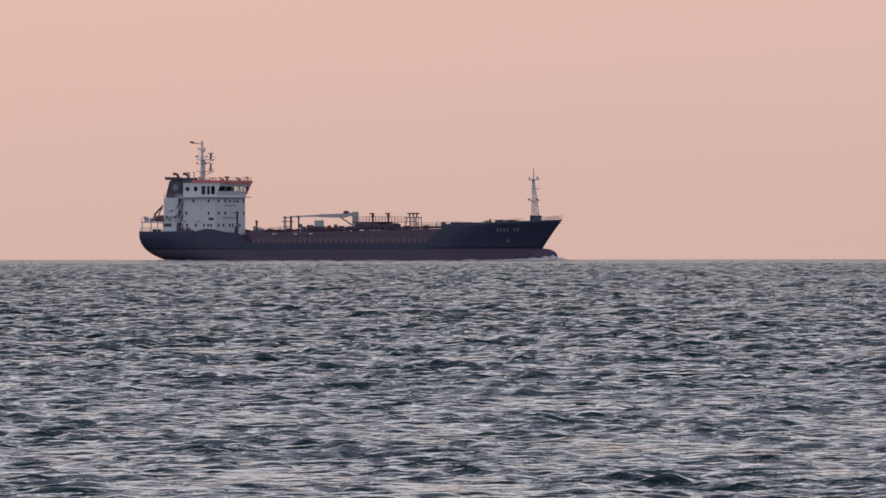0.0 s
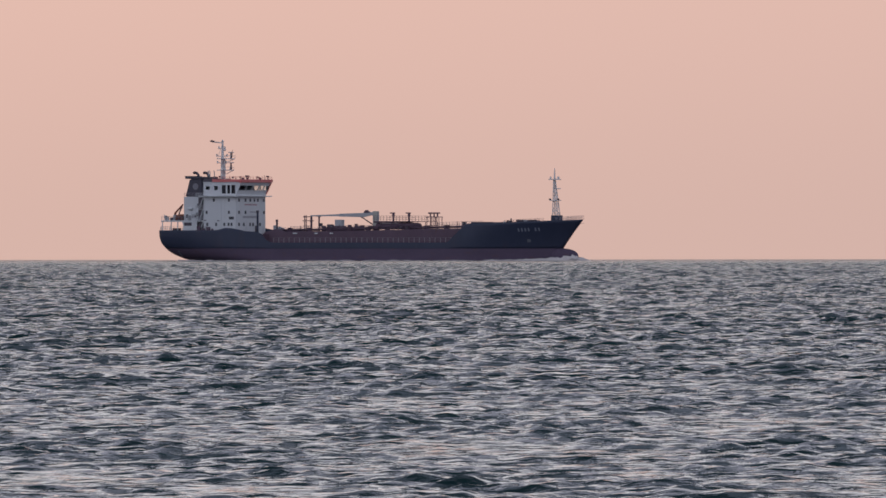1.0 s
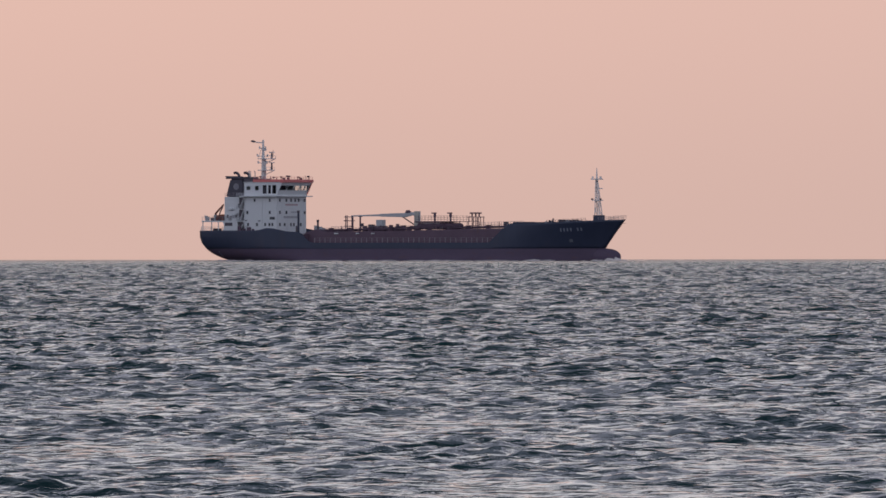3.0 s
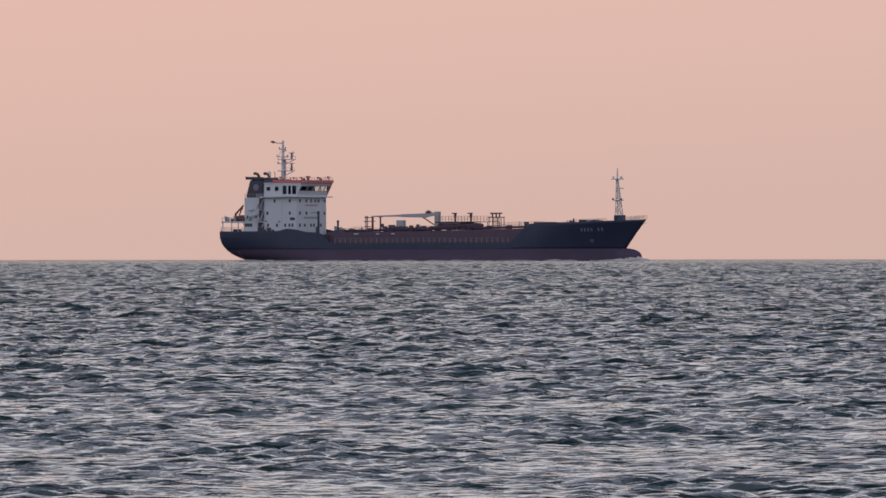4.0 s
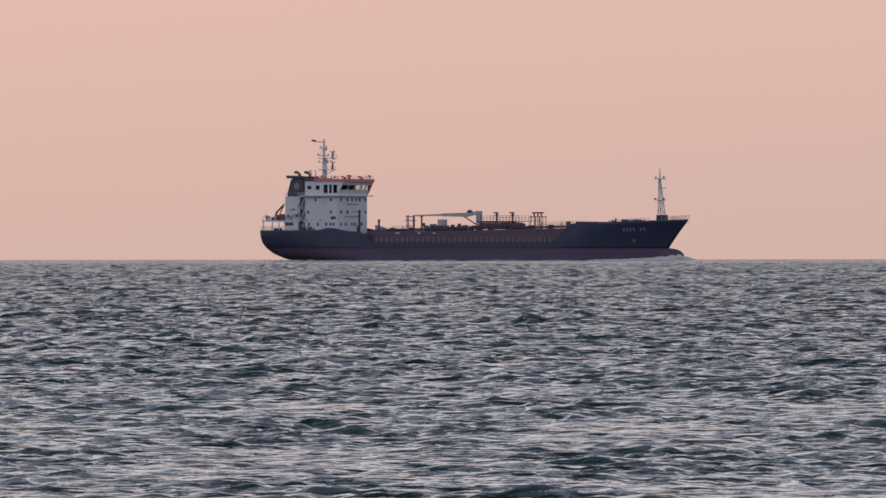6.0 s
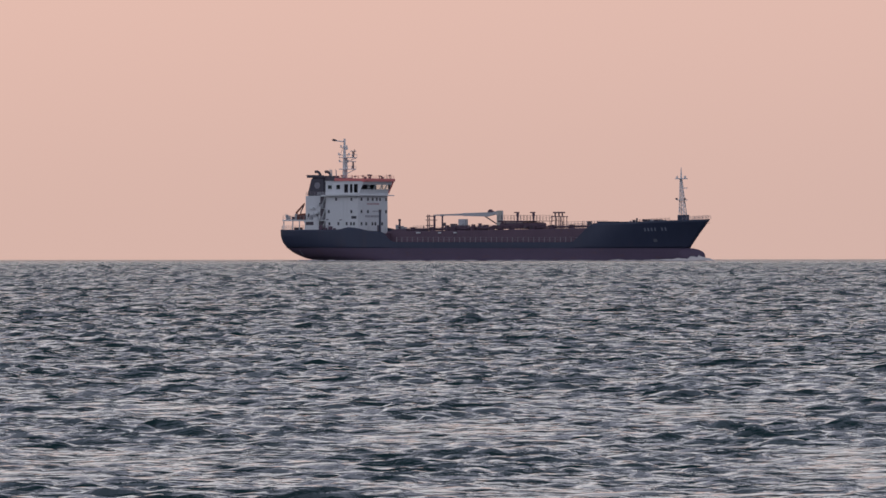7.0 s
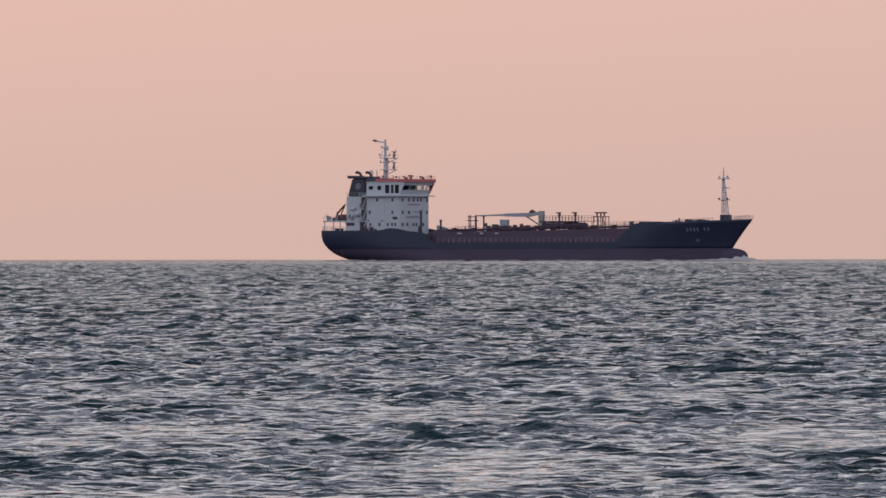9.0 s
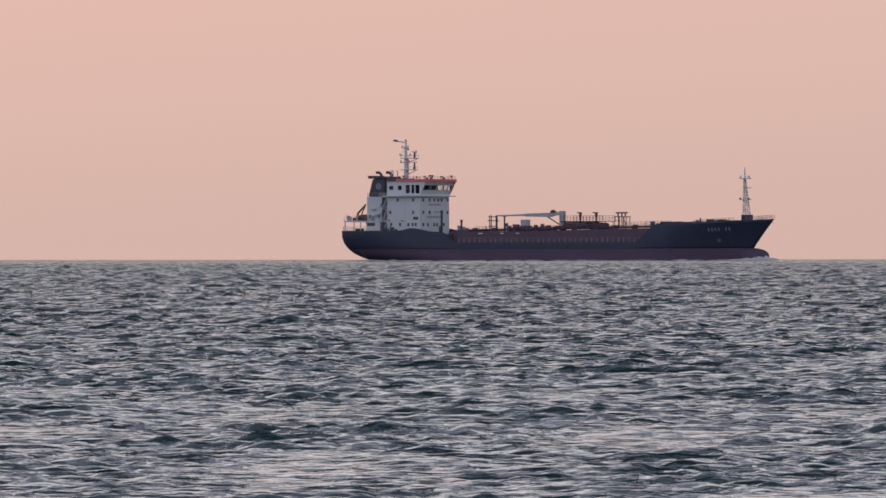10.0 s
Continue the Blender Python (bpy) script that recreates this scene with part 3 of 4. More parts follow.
# stairs up the after side of the house
# a solid dark box stands in for the shade inside the stair recess
stairs = part("stair_recess_shade", box(bmesh.new(), -49.2, -47.05, -6.9, -6.02, 7.0, 16.3), M_DARK, label="dark box in place of the recess's shade, with outside stairs")
for k in range(3):
    z0 = 7.0 + 3.15 * k
    part("flight", prism(bmesh.new(), [(-48.8, z0), (-48.5, z0), (-47.2, z0 + 3.0), (-47.5, z0 + 3.0)], -7.6, -6.95), M_GREY, stairs)
    part("landing", box(bmesh.new(), -49.4, -47.02, -7.9, -6.05, z0 + 3.0, z0 + 3.12), M_WHITE, stairs)
    railing("landing_rail", [(-49.4, -7.85, z0 + 3.1), (-47.1, -7.85, z0 + 3.1)], 1.0, 0.8, M_GREY, stairs, r=0.05)

# after deck: mooring deck, boat platform, davit, winches
boat_deck = part("boat_deck", box(bmesh.new(), -60.6, -47.0, -7.0, 7.0, 9.95, 10.3, 0.05), M_WHITE, label="white boat deck over the mooring gear")
for x in (-60.3, -57.6, -55.6):
    for y in (-6.8, 6.8):
        part("pillar", tube(bmesh.new(), [(x, y, 6.7), (x, y, 10.1)], 0.14, 8), M_WHITE, boat_deck)


def screen_plate():
    """White side plating under the boat deck, its after edge curved, with one dark opening."""
    bm = bmesh.new()
    curve = [(-54.6 - 0.8 * math.cos(a), 8.75 + 1.35 * math.sin(a)) for a in [radians(d) for d in range(-80, 81, 16)]]
    curve = [(-109.2 - x, z) for x, z in curve]
    prism(bm, [(-55.2, 7.3)] + curve + [(-55.2, 10.1), (-53.6, 10.1), (-53.6, 7.3)], -7.0, -6.88)
    for x0, x1, z0, z1 in ((-53.6, -51.2, 9.75, 10.1), (-53.6, -51.2, 7.3, 8.9), (-51.2, -49.6, 7.3, 10.9)):
        box(bm, x0, x1, -7.0, -6.88, z0, z1)
    return bm


part("side_screen", screen_plate(), M_WHITE, boat_deck)
# dark plate behind the screen's opening, in place of the shade within
part("opening_shade", box(bmesh.new(), -53.7, -51.1, -6.86, -6.7, 8.8, 9.8), M_DARK, boat_deck)
for x, w, z in ((-48.3, 0.9, 8.8), (-46.9, 0.8, 8.2), (-45.4, 1.0, 8.6), (-44.2, 0.6, 8.1)):
    part("side_locker", box(bmesh.new(), x - w / 2, x + w / 2, -8.45, -8.02, 6.75, z, 0.05), M_DECK, house)
railing("boat_deck_rail", [(-60.5, -6.9, 10.3), (-50.0, -6.9, 10.3)], 1.05, 1.0, M_RAIL)
railing("stern_rail", [(-61.0, -6.3, 7.6), (-61.0, 6.3, 7.6)], 1.1, 2.0, M_PALE, bars=2, r=0.04)
railing("quarter_rail", [(-61.0, -6.6, 7.6), (-57.5, -7.3, 7.6)], 1.1, 1.3, M_PALE, bars=2, r=0.04)
davit = part("rescue_davit", tube(bmesh.new(), [(-58.2, -3.5, 10.3), (-58.4, -3.5, 12.2), (-56.0, -3.5, 14.5)], 0.36, 8, 0.22), M_ORANGE, label="weathered orange rescue boat davit")
part("jib", tube(bmesh.new(), [(-57.7, -3.5, 10.4), (-57.0, -3.5, 12.6), (-56.2, -3.5, 14.0)], 0.18, 6), M_DARK, davit)
bm = bmesh.new()
bmesh.ops.create_uvsphere(bm, u_segments=14, v_segments=8, radius=1.0)
for v in bm.verts:
    v.co = Vector((-55.6 + v.co.x * 2.2, -4.6 + v.co.y * 0.9, 11.2 + max(v.co.z, -0.9) * 0.75))
part("rescue_boat", bm, M_ORANGE, davit, smooth=True)
part("cradle", box(bmesh.new(), -57.6, -53.6, -5.2, -4.0, 10.3, 10.6), M_DARK, davit)
for x, y, w, h in ((-60.0, -5.5, 0.5, 1.3), (-59.1, -4.0, 0.8, 0.8), (-57.2, -5.8, 0.5, 1.5), (-54.8, -5.9, 0.9, 1.1), (-52.4, -6.3, 0.7, 1.3)):
    part("boat_deck_gear", box(bmesh.new(), x - w / 2, x + w / 2, y - 0.3, y + 0.3, 10.3, 10.3 + h, 0.06), M_GREY if w < 0.8 else M_DARK, boat_deck)
staff = part("ensign_staff", tube(bmesh.new(), [(-60.7, -4.8, 10.3), (-61.0, -4.8, 11.9)], 0.09, 6), M_PALE)
part("stern_lamp", tube(bmesh.new(), [(-60.75, -4.8, 10.9), (-60.75, -4.8, 11.4)], 0.24, 8), M_PALE, staff)
for x, z in ((-58.9, 10.3), (-56.3, 10.3), (-54.6, 10.3)):
    drum = part("lashed_drum", tube(bmesh.new(), [(x, -6.3, z), (x, -6.3, z + 0.9)], 0.32, 10), M_PALE if x < -56.5 else M_ORANGE)
    part("drum_lid", tube(bmesh.new(), [(x, -6.3, z + 0.9), (x, -6.3, z + 0.96)], 0.34, 10), M_DARK, drum)
for x, y in ((-58.2, -3.0), (-58.4, 3.0)):
    w = part("mooring_winch", tube(bmesh.new(), [(x, y - 1.1, 7.7), (x, y + 1.1, 7.7)], 0.6, 12), M_DARK)
    for s in (-1.1, 1.1):
        part("winch_frame", box(bmesh.new(), x - 0.6, x + 0.6, y + s - 0.1, y + s + 0.1, 6.7, 8.3, 0.05), M_DARK, w)
for x, y, z in ((-50.6, -6.6, 12.0), (-52.0, -6.4, 13.3)):
    part("liferaft_canister", tube(bmesh.new(), [(x - 0.6, y, z), (x + 0.6, y, z)], 0.35, 10), M_WHITE)
for x, z in ((-53.2, 11.4), (-50.6, 11.6), (-49.8, 14.2)):
    window(casing, "y", x, -6.0, z, 0.5, 0.8)
part("casing_door", box(bmesh.new(), -51.8, -50.9, -6.08, -5.95, 10.4, 12.3, 0.02), M_GREY, casing)

# ---- cargo deck ----
vent_post = part("vent_post", tube(bmesh.new(), [(-35.3, 0, 6.6), (-35.3, 0, 12.6)], 0.28, 10), M_NAVY)
part("vent_head", tube(bmesh.new(), [(-35.3, 0, 12.3), (-35.3, 0, 12.9)], 0.36, 10), M_DARK, vent_post)
post2 = part("vent_post", tube(bmesh.new(), [(-29.4, 0, 7.0), (-29.4, 0, 10.1)], 0.26, 10), M_DARK)
part("vent_head", tube(bmesh.new(), [(-29.4, 0, 9.9), (-29.4, 0, 10.5)], 0.33, 10), M_DARK, post2)
for x, y, z in ((-33.2, 5.5, 9.0), (-32.3, 6.2, 8.7), (-31.2, 5.8, 8.4)):
    part("deck_locker", box(bmesh.new(), x - 0.4, x + 0.4, y - 0.4, y + 0.4, 6.7, z, 0.05), M_GREY)

for side in (-1, 1):
    railing("deck_rail", [(-25.4, side * 8.4, 4.5), (31.0, side * 8.4, 4.5)], 1.25, 1.55, M_RAIL, r=0.025, bars=2, post_r=0.09)
railing("catwalk_rail", [(-24.5, -1.3, 7.6), (-19.0, -1.3, 7.6)], 1.1, 1.2, M_RAIL, r=0.04)
railing("catwalk_rail", [(-16.0, -1.3, 7.6), (0.0, -1.3, 7.8)], 1.1, 1.3, M_RAIL, r=0.04)
railing("catwalk_rail", [(20.5, -1.3, 8.2), (33.0, -1.3, 8.5)], 1.5, 1.0, M_RAIL, r=0.04)
railing("trunk_rail", [(-24.5, -5.8, 7.4), (-8, -5.8, 7.5), (10, -5.8, 7.8), (30, -5.8, 8.2)], 0.9, 1.8, M_DECK, r=0.035)
part("catwalk", box(bmesh.new(), -24, 31, -1.3, 1.3, 7.9, 8.05), M_DECK, label="raised catwalk along the trunk")
for y, r in ((-2.6, 0.22), (-3.3, 0.18), (-4.0, 0.25), (2.6, 0.22), (3.5, 0.2)):
    part("cargo_pipe", tube(bmesh.new(), [(-25, y, 7.8), (-10, y, 7.95), (10, y, 8.25), (30, y, 8.6)], r, 8), M_DECK)
random.seed(4)
for i in range(9):
    x = -22.5 + i * 5.9
    z = 7.4 + 0.014 * (x + 24)
    for y in (-4.9, 4.9):
        h = part("tank_hatch", tube(bmesh.new(), [(x, y, z - 0.1), (x, y, z + 0.75)], 0.65, 12), M_DECK)
        part("hatch_lid", tube(bmesh.new(), [(x, y, z + 0.75), (x, y, z + 0.9)], 0.75, 12), M_DECK, h)
    xv = x + 2.0
    v = part("tank_vent", tube(bmesh.new(), [(xv, -3.0, z), (xv, -3.0, z + 1.5 + random.uniform(-0.2, 0.5))], 0.09, 6), M_DARK)
for x, y, w, h in ((-14.9, -0.5, 0.9, 8.9), (-12.9, 0.4, 0.6, 9.2), (-7.5, 1, 1.2, 8.6), (-6.2, -2, 0.7, 9.1), (-4.3, 0.5, 1.0, 8.7), (-2.4, -2, 1.0, 9.0)):
    part("deck_box", box(bmesh.new(), x - w / 2, x + w / 2, y - 0.5, y + 0.5, 7.4, h, 0.06), M_DECK)
for x, w in ((-20.0, 1.2), (-13.6, 0.8), (-9.0, 0.9)):
    part("trunk_light_box", box(bmesh.new(), x - w / 2, x + w / 2, -6.75, -6.35, 6.75, 7.05, 0.05), M_WHITE)
for x, y, z, w in ((-15.6, -0.8, 8.7, 0.75), (-13.4, 0.2, 8.4, 1.5), (27.0, 0.2, 9.0, 0.9)):
    stand = part("control_box", box(bmesh.new(), x - w / 2, x + w / 2, y - 0.35, y + 0.35, z, z + 0.85, 0.05), M_DARK)
    part("box_leg", tube(bmesh.new(), [(x, y, 7.4), (x, y, z)], 0.07, 6), M_DARK, stand)
cone = part("tank_cowl", tube(bmesh.new(), [(-5.2, -0.3, 7.5), (-5.2, -0.3, 8.4), (-5.2, -0.3, 9.2)], 0.95, 12, 0.35), M_DECK, label="rust-brown cowl vent")
part("cowl_cap", tube(bmesh.new(), [(-5.2, -0.3, 9.2), (-5.2, -0.3, 9.35)], 0.55, 12), M_DECK, cone)
locker = part("deck_house", box(bmesh.new(), -11.4, -9.4, -0.8, 0.8, 7.4, 10.45, 0.08), M_GREY, label="pale deck store")
part("plinth", box(bmesh.new(), -11.7, -9.0, -1.1, 1.1, 7.3, 8.9, 0.05), M_DECK, locker)

# after manifold frame
frame_aft = part("hose_frame", box(bmesh.new(), -21.4, -17.6, -2.2, 2.2, 7.5, 7.7), M_DECK, label="rust-brown hose handling frame")
for x, y, r in ((-21.2, 0.4, 0.14), (-20.2, -0.5, 0.12), (-19.0, 0, 0.24), (-19.7, 1.6, 0.12), (-16.6, 0.0, 0.22)):
    part("upright", tube(bmesh.new(), [(x, y, 7.4), (x, y, 11.6)], r, 8), M_DECK, frame_aft)
for z, x0, x1 in ((11.2, -21.4, -18.8), (10.2, -21.6, -18.2), (8.8, -21.4, -18.6)):
    part("cross_beam", tube(bmesh.new(), [(x0, 0, z), (x1, 0, z)], 0.1, 6), M_DECK, frame_aft)
part("post_head", box(bmesh.new(), -17.1, -16.1, -0.3, 0.3, 11.2, 11.7, 0.06), M_DECK, frame_aft)

# hose crane amidships
crane = part("hose_crane", box(bmesh.new(), -0.1, 1.2, -0.6, 0.6, 7.4, 12.65, 0.1), M_CREAM, label="pale grey hose crane with its boom lowered")
part("crane_base", tube(bmesh.new(), [(0.8, 0, 7.4), (0.8, 0, 8.6)], 0.8, 14), M_DECK, crane)
part("crane_hinge", tube(bmesh.new(), [(-0.1, -0.75, 11.8), (-0.1, 0.75, 11.8)], 0.3, 10), M_GREY, crane)
part("crane_ladder", box(bmesh.new(), 1.22, 1.34, -0.25, 0.25, 7.6, 12.4), M_GREY, crane)


def boom():
    bm = bmesh.new()
    prism(bm, [(-19.0, 11.3), (-18.9, 11.62), (-10.5, 11.85), (-10.3, 12.0), (-3.0, 12.2), (-0.15, 12.45), (-0.15, 11.75), (-3.0, 11.1), (-10.3, 11.25), (-10.5, 11.4)], -0.35, 0.35)
    bmesh.ops.bevel(bm, geom=bm.edges[:], offset=0.06, segments=1, affect="EDGES")
    return bm


part("boom", boom(), M_GREY, crane)
part("ram", tube(bmesh.new(), [(-3.9, 0, 11.2), (-0.1, 0, 9.0)], 0.16, 8), M_DARK, crane)
part("crane_winch", tube(bmesh.new(), [(-2.2, -0.5, 12.55), (-2.2, 0.5, 12.55)], 0.4, 10), M_DECK, crane)
part("crane_motor", box(bmesh.new(), -2.9, -1.4, -0.4, 0.4, 12.2, 12.6, 0.06), M_DECK, crane)
part("hook", tube(bmesh.new(), [(-18.8, 0, 11.3), (-18.8, 0, 10.2)], 0.1, 6), M_DARK, crane)

# manifold platform
platform = part("manifold_platform", box(bmesh.new(), 1.8, 9.6, -3.4, 3.4, 9.65, 10.05, 0.05), M_DECK, label="oxide red cargo manifold platform")
part("forward_step", box(bmesh.new(), 9.6, 14.4, -3.4, 3.4, 9.85, 10.02, 0.03), M_DECK, platform)


def settling_tank():
    """A long lying tank with domed ends."""
    bm = bmesh.new()
    prof = [(2.0, 0.2), (2.15, 0.45), (2.6, 0.62), (14.6, 0.62), (15.3, 0.45), (15.6, 0.2)]
    rings = [[bm.verts.new((x, -2.4 + r * math.cos(a), 9.0 + r * math.sin(a))) for a in (2 * math.pi * k / 16 for k in range(16))] for x, r in prof]
    for p, q in zip(rings, rings[1:]):
        for k in range(16):
            bm.faces.new((p[k], p[(k + 1) % 16], q[(k + 1) % 16], q[k]))
    bm.faces.new(rings[0][::-1])
    bm.faces.new(rings[-1])
    return bm


part("lying_tank", settling_tank(), M_DECK, platform, "long lying tank under the platform", smooth=True)
for x in (3.4, 6.6, 9.8, 13.0):
    part("saddle", box(bmesh.new(), x - 0.2, x + 0.2, -3.0, -1.8, 7.9, 8.75, 0.03), M_DECK, platform)
    for y in (-3.2, 3.2):
        part("platform_leg", tube(bmesh.new(), [(x + 0.6, y, 7.8), (x + 0.6, y, 9.8)], 0.1, 6), M_DECK, platform)
part("drip_tray", box(bmesh.new(), 1.5, 9.5, -5.6, 5.6, 7.9, 8.85, 0.05), M_DECK, platform)
part("pale_pipe", tube(bmesh.new(), [(3.6, -3.05, 9.45), (9.0, -3.05, 9.45)], 0.12, 8), M_RAIL, platform)
for i in range(6):
    x = 2.6 + i * 2.1
    part("manifold_pipe", tube(bmesh.new(), [(x, -5.4, 8.3), (x, -4.4, 8.45), (x, 4.4, 8.45), (x, 5.4, 8.3)], 0.26, 8), M_DECK, platform)
    part("flange", tube(bmesh.new(), [(x, -5.6, 8.3), (x, -5.4, 8.3)], 0.4, 10), M_DARK, platform)
railing("platform_rail", [(1.9, -3.3, 10.05), (14.3, -3.3, 10.05)], 1.35, 0.95, M_DECK, r=0.035)
railing("platform_rail", [(1.9, 3.3, 10.05), (14.3, 3.3, 10.05)], 1.35, 0.95, M_DECK, r=0.035)
for x in (5.8, 10.5):
    t = part("high_vent", tube(bmesh.new(), [(x, 0, 9.6), (x, 0, 11.9)], 0.26, 8), M_DECK)
    part("vent_head", tube(bmesh.new(), [(x, 0, 11.2), (x, 0, 12.3)], 0.42, 8, 0.28), M_DECK, t)
    part("side_valve", box(bmesh.new(), x - 0.9, x + 0.4, -0.3, 0.3, 12.0, 12.3, 0.05), M_DECK, t)

# forward frame with its top platform
frame_fwd = part("vent_frame", box(bmesh.new(), 16.3, 19.9, -1.3, 1.3, 11.0, 11.2), M_DECK, label="rust-brown vent tower on four legs")
for x in (16.6, 17.7, 18.7, 19.6):
    for y in (-1.3, 1.3):
        part("leg", tube(bmesh.new(), [(x, y, 7.7), (x, y, 11.1)], 0.11 if x != 17.7 else 0.16, 6), M_DECK, frame_fwd)
for z in (8.9, 10.0):
    part("brace", tube(bmesh.new(), [(16.6, -1.3, z), (19.6, -1.3, z)], 0.07, 5), M_DECK, frame_fwd)
for x in (16.9, 18.0, 19.0):
    part("vent_stub", tube(bmesh.new(), [(x, 0, 11.1), (x, 0, 12.2)], 0.2, 8), M_DECK, frame_fwd)
part("top_beam", box(bmesh.new(), 16.5, 19.5, -0.6, 0.6, 11.95, 12.3, 0.08), M_DECK, frame_fwd)

# forecastle: break, store, fittings, mast
store = part("forward_store", box(bmesh.new(), 26.5, 27.4, -0.5, 0.5, 8.1, 9.75, 0.06), M_DARK, label="small dark deck locker")
part("locker_lid", box(bmesh.new(), 26.4, 27.5, -0.6, 0.6, 9.75, 9.85, 0.02), M_DARK, store)
part("break_water", prism(bmesh.new(), [(33.6, 8.2), (33.6, 9.8), (39.8, 9.8), (41.2, 9.2), (41.2, 8.2)], -7.7, -7.4), M_NAVY)
part("break_water", prism(bmesh.new(), [(33.6, 8.2), (33.6, 9.8), (39.8, 9.8), (41.2, 9.2), (41.2, 8.2)], 7.4, 7.7), M_NAVY)
part("break_water", box(bmesh.new(), 33.4, 33.65, -7.7, 7.7, 8.0, 9.78, 0.03), M_NAVY)
for x, y, z, w in ((41.2, -4, 9.9, 0.5), (38.4, 3.0, 10.1, 0.7), (39.8, 2.0, 10.7, 0.16)):
    part("deck_fitting", box(bmesh.new(), x - w / 2, x + w / 2, y - 0.3, y + 0.3, 8.2, z, 0.04), M_GREY if w > 0.4 else M_DARK)
for x, y in ((45.5, -2.8), (45.5, 2.8)):
    w = part("windlass", tube(bmesh.new(), [(x, y - 1.3, 9.6), (x, y + 1.3, 9.6)], 0.75, 14), M_DARK)
    for s in (-1.3, 0, 1.3):
        part("winch_frame", box(bmesh.new(), x - 0.7, x + 0.7, y + s - 0.12, y + s + 0.12, 8.5, 10.35, 0.05), M_DARK, w)
    part("motor", box(bmesh.new(), x + 0.9, x + 2.0, y - 0.4, y + 0.5, 8.6, 10.2, 0.06), M_GREY, w)
for x, y in ((43.0, -5.5), (48.5, -4.4), (50.5, -3.8), (43.0, 5.5), (48.5, 4.4)):
    b2 = part("bollard", tube(bmesh.new(), [(x, y, 8.5), (x, y, 10.15)], 0.25, 10), M_DARK)
    part("second_post", tube(bmesh.new(), [(x + 0.9, y, 8.5), (x + 0.9, y, 10.15)], 0.25, 10), M_DARK, b2)
railing("bow_rail", [(55.6, -2.6, 10.0), (59.5, -1.2, 10.3), (62.4, 0, 10.45), (59.5, 1.2, 10.3), (55.6, 2.6, 10.0)], 0.95, 1.1, M_RAIL, r=0.03)
railing("forecastle_rail", [(42.5, -6.3, 9.4), (47.0, -5.0, 9.7), (52.5, -3.6, 10.0)], 0.75, 1.2, M_DARK, r=0.03)

foremast = part("foremast", box(bmesh.new(), 53.2, 55.7, -0.9, 0.9, 9.2, 11.5, 0.1), M_NAVY, label="pale lattice foremast on a dark house")
FOOT, NECK = 0.85, 0.22
legs = [(sx, sy) for sx in (-1, 1) for sy in (-1, 1)]


def leg_at(sx, sy, z):
    r = FOOT + (NECK - FOOT) * (z - 11.4) / 9.4
    return (54.3 - 0.06 * (z - 11.4) + sx * r * 0.85, sy * r * 0.8, z)


for sx, sy in legs:
    part("leg", tube(bmesh.new(), [leg_at(sx, sy, 11.4), leg_at(sx, sy, 20.8)], 0.13, 6, 0.1), M_PALE, foremast)
for k in range(7):
    z0, z1 = 11.5 + 1.3 * k, 12.8 + 1.3 * k
    for a, b in (((-1, -1), (1, -1)), ((1, -1), (1, 1)), ((-1, 1), (1, 1)), ((-1, -1), (-1, 1))):
        part("lattice_bar", tube(bmesh.new(), [leg_at(*a, z0), leg_at(*b, z1)] if k % 2 else [leg_at(*b, z0), leg_at(*a, z1)], 0.065, 5), M_PALE, foremast)
        part("lattice_ring", tube(bmesh.new(), [leg_at(*a, z1), leg_at(*b, z1)], 0.06, 5), M_PALE, foremast)
part("platform", box(bmesh.new(), 52.9, 55.2, -1.0, 1.0, 15.2, 15.4), M_PALE, foremast)
for s in (-1, 1):
    part("floodlight", box(bmesh.new(), 53.8 + s * 1.2, 54.3 + s * 1.2, -0.9, -0.5, 15.4, 15.8, 0.06), M_DARK, foremast)
part("bracket", box(bmesh.new(), 54.3, 55.5, -0.2, 0.2, 18.2, 18.45), M_PALE, foremast)
part("yard", box(bmesh.new(), 52.5, 55.2, -0.9, 0.9, 20.6, 20.85, 0.04), M_PALE, foremast)
for x in (52.6, 54.9):
    part("mast_lamp", tube(bmesh.new(), [(x, 0, 20.8), (x, 0, 21.45)], 0.22 if x < 54 else 0.3, 8), M_PALE, foremast)
part("top_pole", tube(bmesh.new(), [(53.8, 0, 20.5), (53.8, 0, 22.2), (53.8, 0, 23.6)], 0.26, 8, 0.08), M_PALE, foremast)


# marks on the hull, too faint to read: bars on the plating
def hull_mark(x, z, w, h, material, name, side=-1):
    """A bar that lies on the hull plating at (x, z), seen from the side."""
    bm = bmesh.new()
    cols = []
    for i in range(4):
        for j in range(3):
            zz, xx = z + h * (j / 2 - 0.5), x + w * (i / 3 - 0.5)
            a, f = ramp(zz, AFT), ramp(zz, FORE)
            b = breadth((xx - a) / (f - a), zz)
            cols.append((bm.verts.new((xx, side * (b + 0.05), zz)), bm.verts.new((xx, side * (b - 0.03), zz))))
    for k in (0, 1):
        for i in range(3):
            for j in range(2):
                q = [cols[i * 3 + j][k], cols[i * 3 + 3 + j][k], cols[i * 3 + 4 + j][k], cols[i * 3 + 1 + j][k]]
                bm.faces.new(q)
    rim = [0, 3, 6, 9, 10, 11, 8, 5, 2, 1]
    for a, b in zip(rim, rim[1:] + rim[:1]):
        bm.faces.new((cols[a][0], cols[b][0], cols[b][1], cols[a][1]))
    return part(name, bm, material, hull if z > BOOT else boot)


